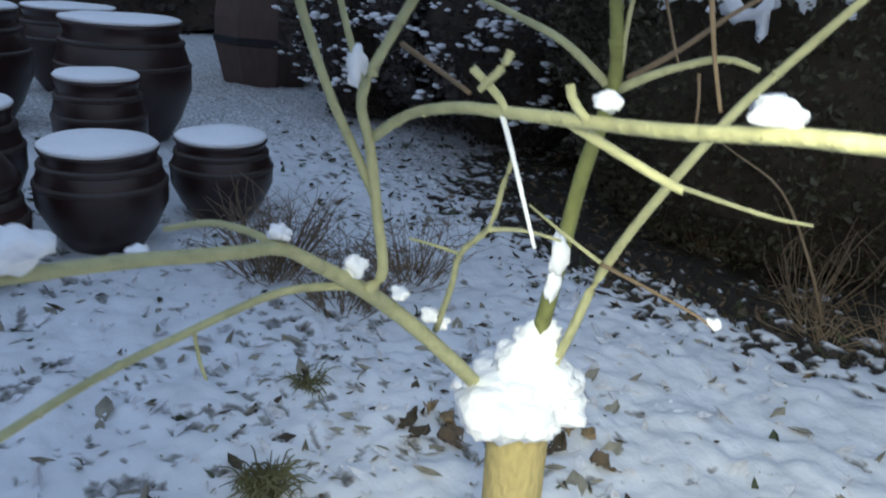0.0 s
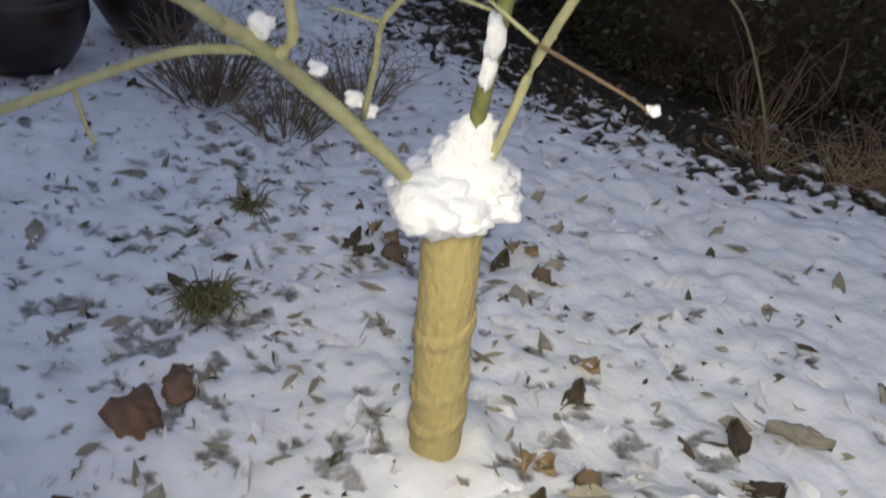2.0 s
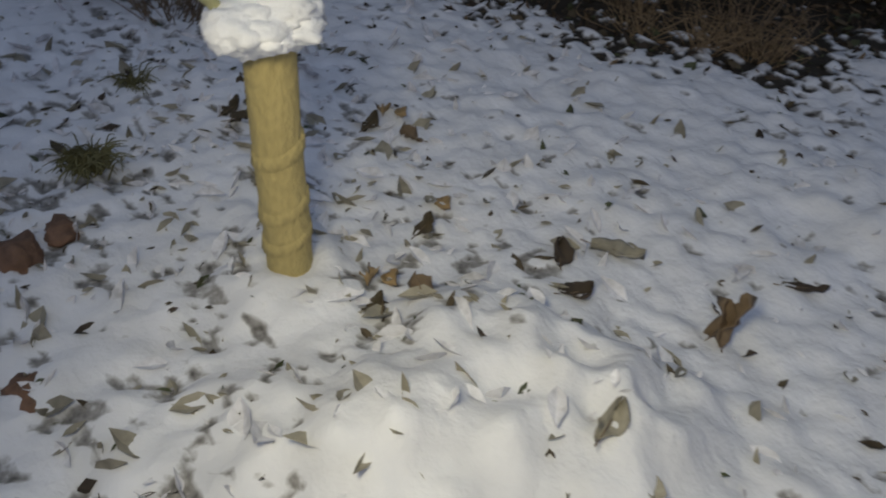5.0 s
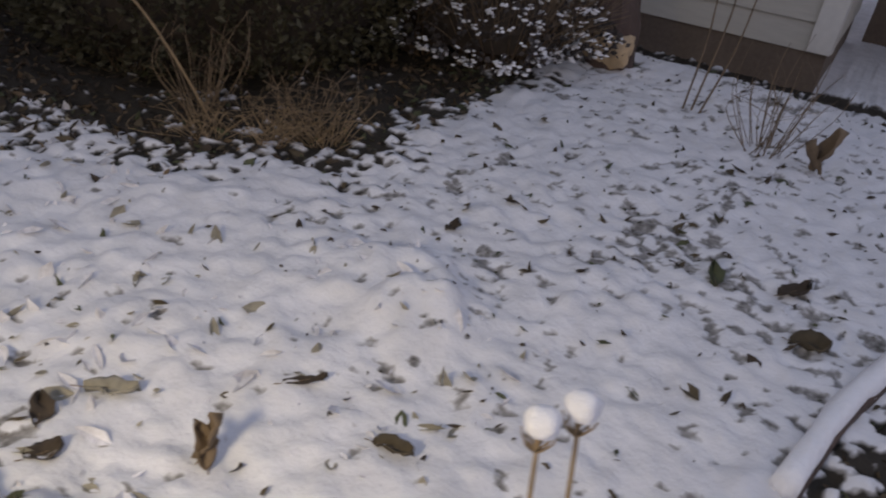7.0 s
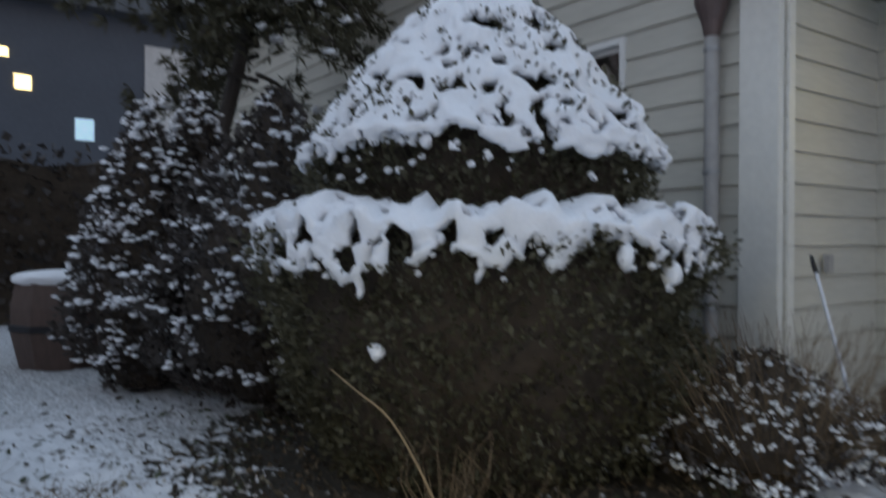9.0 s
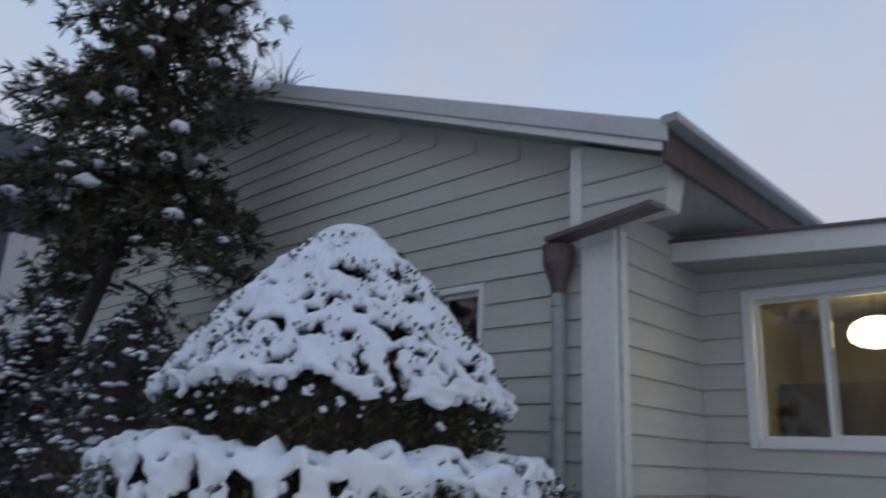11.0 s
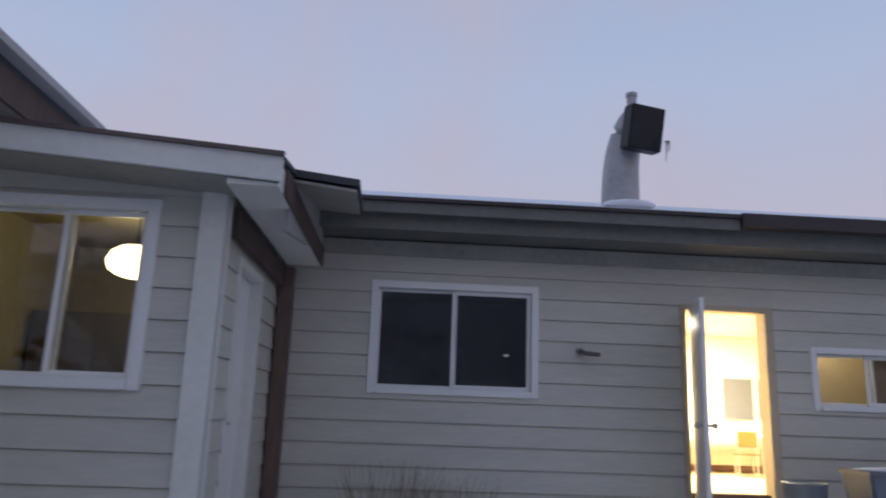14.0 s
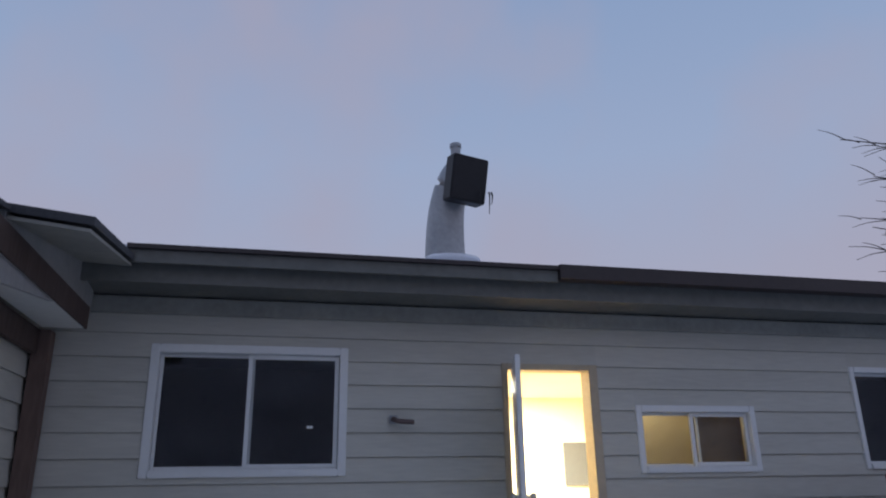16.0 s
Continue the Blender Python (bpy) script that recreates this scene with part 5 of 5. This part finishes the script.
for k, (x, y) in enumerate(((-4.62, 0.80), (-4.42, 0.92), (-4.25, 1.06))):
    dry_clump((x, y, -0.01), 0.09, 0.24, 46, STRAW, "flattened pale straw at the edge of the snow", 51 + k, 0.0018)

switch = thing("dead_stalk", "long pale dead stalk leaning before the yew", "plant", (0, 0, 0))
bm = bmesh.new()
tube(bm, [(-4.66, 0.87, -0.02), (-4.73, 0.79, 0.22), (-4.84, 0.70, 0.45), (-5.02, 0.65, 0.54), (-5.20, 0.62, 0.61)], 0.006, 0.003, 5)
part("stalk", bm, STRAW, switch)
fleck = thing("snow_clump", "small clump of snow caught in the yew", "snow", (-5.02, 0.74, 0.70))
bm = bmesh.new()
blob(bm, (0, 0, 0), (0.046, 0.03, 0.034), 0.3, 6, 2)
blob(bm, (-0.045, 0.02, -0.02), (0.03, 0.02, 0.03), 0.3, 6, 2)
part("snow", bm, SNOW, fleck, smooth=True)

weed = thing("snowy_weed", "tall dry weed stem tipped with snow", "plant", (-3.30, 2.62, 0.0))
for dx, h in ((0.0, 0.80), (0.10, 0.95), (0.2, 0.7)):
    bm = bmesh.new()
    tube(bm, [(dx * 0.4, 0, -0.02), (dx * 0.7 + 0.02, 0, h * 0.5), (dx - 0.02, 0, h)], 0.006, 0.003, 5)
    part("stem", bm, TWIG, weed)
bm = bmesh.new()
blob(bm, (-0.02, 0, 0.81), (0.03, 0.03, 0.024), 0.2, 5, 2)
part("snow", bm, SNOW, weed, smooth=True)

pole = thing("garden_pole", "white pole with a dark tip leaning at the corner", "pole", (0, 0, 0))
bm = bmesh.new()
tube(bm, [(-4.15, 3.22, 0.0), (-4.35, 3.33, 0.5), (-4.53, 3.42, 0.98)], 0.013, 0.011, 8)
part("shaft", bm, WHITEPL, pole, smooth=True)
bm = bmesh.new()
tube(bm, [(-4.53, 3.42, 0.98), (-4.555, 3.43, 1.04), (-4.57, 3.44, 1.08)], 0.016, 0.010, 8)
part("tip", bm, BLACK, pole, "dark tip")
log = thing("cut_log", "dark upright log with a pale split face", "log", (-3.88, 3.05, 0.0))
bm = bmesh.new()
tube(bm, [(0.02, 0.0, -0.03), (0.01, 0.02, 0.2), (-0.03, 0.05, 0.36), (-0.06, 0.07, 0.44)], 0.15, 0.11, 16, 0.05)
part("bark", bm, DARKWOOD, log)
bm = bmesh.new()
blob(bm, (0.05, -0.10, 0.10), (0.15, 0.065, 0.10), 0.45, 5, 3)
part("split_face", bm, PALEWOOD, log, "pale split face", smooth=True)

# snow-topped stalks in the near bed
stalks = thing("snowy_seedheads", "two dry seed heads capped with snow", "plant", (0, 0, 0))
for x, y, z in ((-2.744, -0.300, 0.53), (-2.775, -0.345, 0.52)):
    bm = bmesh.new()
    tube(bm, [(-2.75, -0.29, -0.02), (x + 0.02, y, z * 0.5), (x, y, z)], 0.005, 0.003, 5)
    for k in range(9):
        a = 0.7 * k
        tube(bm, [(x, y, z - 0.03), (x + 0.016 * math.cos(a), y + 0.016 * math.sin(a), z - 0.012), (x + 0.022 * math.cos(a), y + 0.022 * math.sin(a), z + 0.006)], 0.002, 0.001, 4)
    part("stem", bm, STRAW, stalks)
    bm = bmesh.new()
    blob(bm, (x, y, z + 0.02), (0.022, 0.022, 0.020), 0.18, 5, 3)
    part("snow", bm, SNOW, stalks, smooth=True)


def big_leaf(place, length, width, turn, mat, label, tilt=-0.08):
    """A curled fallen leaf with a raised rim and a rib."""
    root = thing("fallen_leaf", label, "leaf", (place[0], place[1], height(*place) + 0.004), group="large fallen leaves")
    root.rotation_euler = (0.12, tilt, turn)
    base = 0.5 if tilt < -0.5 else 0.0
    bm = bmesh.new()
    rows_ = []
    for i in range(9):
        u = i / 8
        w = width * math.sin(math.pi * min(0.98, 0.04 + u * 0.94)) ** 0.8 * (1 + 0.5 * noise.noise(Vector((u * 6, turn * 5, place[0] * 9))))
        rows_.append([bm.verts.new((length * (u - 0.5 + base), w * v + 0.12 * width * math.sin(u * 5 + turn), 0.42 * width * v * v * 4 * (0.4 + u) + 0.022 * noise.noise(Vector((u * 4, v * 5, turn))) + 0.10 * length * (u - 0.5) ** 2)) for v in (-0.5, -0.25, 0, 0.25, 0.5)])
    for a, b in zip(rows_, rows_[1:]):
        for k in range(4):
            bm.faces.new((a[k], a[k + 1], b[k + 1], b[k]))
    blade = part("blade", bm, mat, root, smooth=True)
    blade.modifiers.new("thick", "SOLIDIFY").thickness = 0.002
    bm = bmesh.new()
    tube(bm, [((base - 0.7) * length, 0, 0.015), ((base - 0.4) * length, 0, 0.008), ((base + 0.1) * length, 0, 0.006)], 0.0018, 0.0008, 4)
    part("rib", bm, TWIG, root)


for place, ln, w, turn, mt, lab in (((-3.71, -0.29), 0.12, 0.045, 0.6, FROSTLEAF, "large pale frosted leaf lying on the snow"), ((-3.76, -0.42), 0.075, 0.045, 2.4, CORE, "dark curled leaf lying on the snow"),
                                    ((-3.41, -0.02), 0.10, 0.03, 0.9, CORE, "dark curled leaf lying on the snow"), ((-3.65, -0.48), 0.07, 0.055, 1.2, CORE, "dark curled leaf lying on the snow"),
                                    ((-3.14, -0.06), 0.09, 0.045, 0.3, LEAF, "brown curled leaf lying on the snow"), ((-2.47, 0.92), 0.10, 0.07, 0.2, LEAF, "brown curled leaf lying on the snow"),
                                    ((-2.55, 1.19), 0.12, 0.06, 1.0, CORE, "dark curled leaf lying on the snow"), ((-2.77, 1.08), 0.10, 0.05, 2.0, GREENLEAF, "dark green leaf lying on the snow"),
                                    ((-3.53, 0.81), 0.06, 0.04, 1.5, CORE, "dark curled leaf lying on the snow"), ((-3.34, -0.74), 0.08, 0.04, 1.9, FROSTLEAF, "pale curled leaf lying on the snow")):
    big_leaf(place, ln, w, turn, mt, lab)
for place, ln, w, turn, tilt in (((-3.43, -0.30), 0.13, 0.05, 0.9, -1.2), ((-3.41, -0.31), 0.10, 0.045, 2.6, -1.0), ((-2.64, 2.23), 0.20, 0.08, 0.4, -1.2), ((-2.62, 2.20), 0.15, 0.07, 3.2, -0.9)):
    big_leaf(place, ln, w, turn, TWIG, "brown curled dead leaf standing in the snow", tilt)

edging = thing("bed_edging", "snow-covered board edging the bed", "edging", (0, 0, 0))
bm = bmesh.new()
tube(bm, [(-2.43, 0.34, 0.0), (-2.36, 0.67, 0.0), (-2.26, 0.98, 0.0), (-2.09, 1.5, -0.01)], 0.026, 0.026, 8, 0.08)
part("board", bm, DARKWOOD, edging)
bm = bmesh.new()
tube(bm, [(-2.44, 0.34, 0.012), (-2.37, 0.67, 0.014), (-2.27, 0.98, 0.014), (-2.10, 1.5, 0.014)], 0.030, 0.030, 8, 0.14)
part("snow", bm, SNOW, edging, smooth=True)


def rock(place, s, label, seed, mat=None):
    root = thing("stone", label, "stone", place, group="stones in the snow")
    bm = bmesh.new()
    blob(bm, (seed, 0, 0), s, 0.6, 5, 3)
    for v in bm.verts:
        v.co.x -= seed
    part("rock", bm, mat or STONE, root, smooth=True)


rock((-4.266, -1.372, 0.008), (0.068, 0.050, 0.041), "reddish stone half under snow", 1)
rock((-4.330, -1.282, 0.004), (0.045, 0.036, 0.027), "reddish stone half under snow", 2)
rock((-4.047, -1.534, 0.004), (0.090, 0.054, 0.045), "large reddish stone at the edge of the bed", 3)
rock((-3.932, -1.428, 0.000), (0.041, 0.032, 0.027), "small reddish stone half under snow", 4)
for cx, cy, n in ((-4.602, -0.743, 6), (-4.401, -0.442, 4), (-3.993, -0.565, 2), (-3.817, -0.814, 4)):
    for k in range(n):
        t = 2.4 * k + cx
        big_leaf((cx + 0.07 * math.cos(t), cy + 0.05 * math.sin(t)), 0.066, 0.036, 1.9 * k, (TANLEAF, LEAF, TWIG)[k % 3], "curled brown dead leaf near the young tree", -0.35)


def tuft(place, r, h, n, seed):
    rg = random.Random(seed)
    root = thing("grass_tuft", "flattened olive grass tuft in the snow", "grass", place, group="grass tufts")
    bm = bmesh.new()
    for k in range(n):
        a = rg.uniform(0, 6.283)
        rr = r * rg.uniform(0.3, 1.1)
        b = Vector((rg.gauss(0, r * 0.25), rg.gauss(0, r * 0.25), -0.01))
        t = b + Vector((rr * math.cos(a), rr * math.sin(a), h * rg.uniform(0.2, 1)))
        tube(bm, [b, b.lerp(t, 0.5) + Vector((0, 0, h * 0.5)), t], 0.0028, 0.001, 3)
    tagged(part("grass", bm, GRASS, root), kind="stuff")


tuft((-4.549, -1.165, 0.01), 0.08, 0.045, 170, 21)
tuft((-4.913, -0.956, 0), 0.07, 0.04, 70, 22)
# ---------------------------------------------------------------- litter on the ground


def litter(name, label, count, mats, area, size, rule, seed):
    rg = random.Random(seed)
    bms = [bmesh.new() for _ in mats]
    done = 0
    while done < count:
        x, y = rg.uniform(area[0], area[1]), rg.uniform(area[2], area[3])
        if rg.random() > rule(x, y):
            continue
        done += 1
        s = size * rg.choice((0.5, 0.7, 0.9, 1.1, 1.6, 2.0))
        a = rg.uniform(0, 6.283)
        m = Matrix.Translation((x, y, height(x, y) - 0.001)) @ Euler((rg.gauss(0, 0.6), rg.gauss(0, 0.6), a)).to_matrix().to_4x4()
        bm = bms[rg.randrange(len(mats))]
        curl, w = rg.uniform(0.05, 0.6), rg.uniform(0.10, 0.34)
        rib = [bm.verts.new(m @ Vector((s * f, 0, s * curl * (f * f)))) for f in (-0.5, -0.15, 0.2, 0.55)]
        lf = [bm.verts.new(m @ Vector((s * f, s * w * q, s * (curl * f * f + 0.16 * q)))) for f, q in ((-0.2, 0.8), (0.15, 0.9))]
        rt = [bm.verts.new(m @ Vector((s * f, -s * w * q, s * (curl * f * f + 0.16 * q)))) for f, q in ((-0.15, 0.9), (0.2, 0.7))]
        for side in (lf, rt):
            fs = ((rib[0], rib[1], side[0]), (rib[1], rib[2], side[1], side[0]), (rib[2], rib[3], side[1]))
            for f in fs:
                bm.faces.new(f if side is lf else f[::-1])
    for bm, mt in zip(bms, mats):
        tagged(part(name, bm, mt), label, "leaves", kind="stuff")


def patchy(x, y):
    v = bareness(x, y) * 1.2 + 0.04
    if (x + 5.61) ** 2 + (y - 1.77) ** 2 < 1.5:
        v = 0.1
    edge = min(1.0, (x + 8.5) / 1.2, (-1.2 - x) / 0.9, (y + 2.6) / 0.8, (4.3 - y) / 0.8)
    return max(0.03, min(1.0, v)) * max(0.02, edge)


def near_yew(x, y):
    d = math.hypot(x + 5.61, y - 1.77)
    return math.exp(-((d - 1.2) / 0.33) ** 2)


litter("leaf_litter", "dark frosted leaves poking through the snow", 2700, (LEAF, GREENLEAF, CORE), (-8.5, -1.2, -2.6, 4.3), 0.036, patchy, 31)
litter("leaf_litter_fine", "small dark leaves poking through the snow", 4000, (LEAF, GREENLEAF, CORE), (-6.5, -1.6, -2.2, 3.4), 0.020, patchy, 32)


def by_tree(x, y):
    return 0.25 + 0.75 * math.exp(-(((x + 4.35) / 0.65) ** 2 + ((y + 1.0) / 0.55) ** 2))


litter("snowed_leaves", "dead leaves dusted over with snow", 1900, (DUSTED, DUSTED, FROSTLEAF), (-6.2, -3.0, -2.3, 0.6), 0.038, by_tree, 34)
litter("yew_litter", "brown litter and straw under the yew", 3600, (LEAF, CORE, CORE, TWIG), (-7.5, -3.6, -0.2, 3.6), 0.034, near_yew, 33)

# ---------------------------------------------------------------- siding boards
for wall, u0, u1, z0, z1, holes, top in BOARDS:
    rows = int(((top[1] if top else z1) - z0) / ROW) + 1
    for i in range(rows):
        lo, hi = z0 + i * ROW, z0 + (i + 1) * ROW - 0.006
        if top and hi > z1:
            f = min(1.0, (hi - z1) / (top[1] - z1))
            spans = [(u0 + (top[0] - u0) * f, u1 + (top[0] - u1) * f, lo, hi)]
            if spans[0][1] - spans[0][0] < 0.3:
                continue
        else:
            if lo >= z1 - 0.02:
                continue
            spans = cut_spans(u0, u1, lo, min(hi, z1), holes)
        for a, b, zl, zh in spans:
            bm = bmesh.new()
            out = lambda z: 0.026 - 0.020 * (z - lo) / ROW
            vs = [bm.verts.new(c) for c in ((a, 0.001, zl), (b, 0.001, zl), (b, out(zl), zl), (a, out(zl), zl), (a, 0.001, zh), (b, 0.001, zh), (b, out(zh), zh), (a, out(zh), zh))]
            for f in ((0, 3, 2, 1), (4, 5, 6, 7), (0, 1, 5, 4), (3, 7, 6, 2), (0, 4, 7, 3), (1, 2, 6, 5)):
                bm.faces.new([vs[j] for j in f])
            bmesh.ops.recalc_face_normals(bm, faces=bm.faces)
            part("board", bm, SIDING, wall)
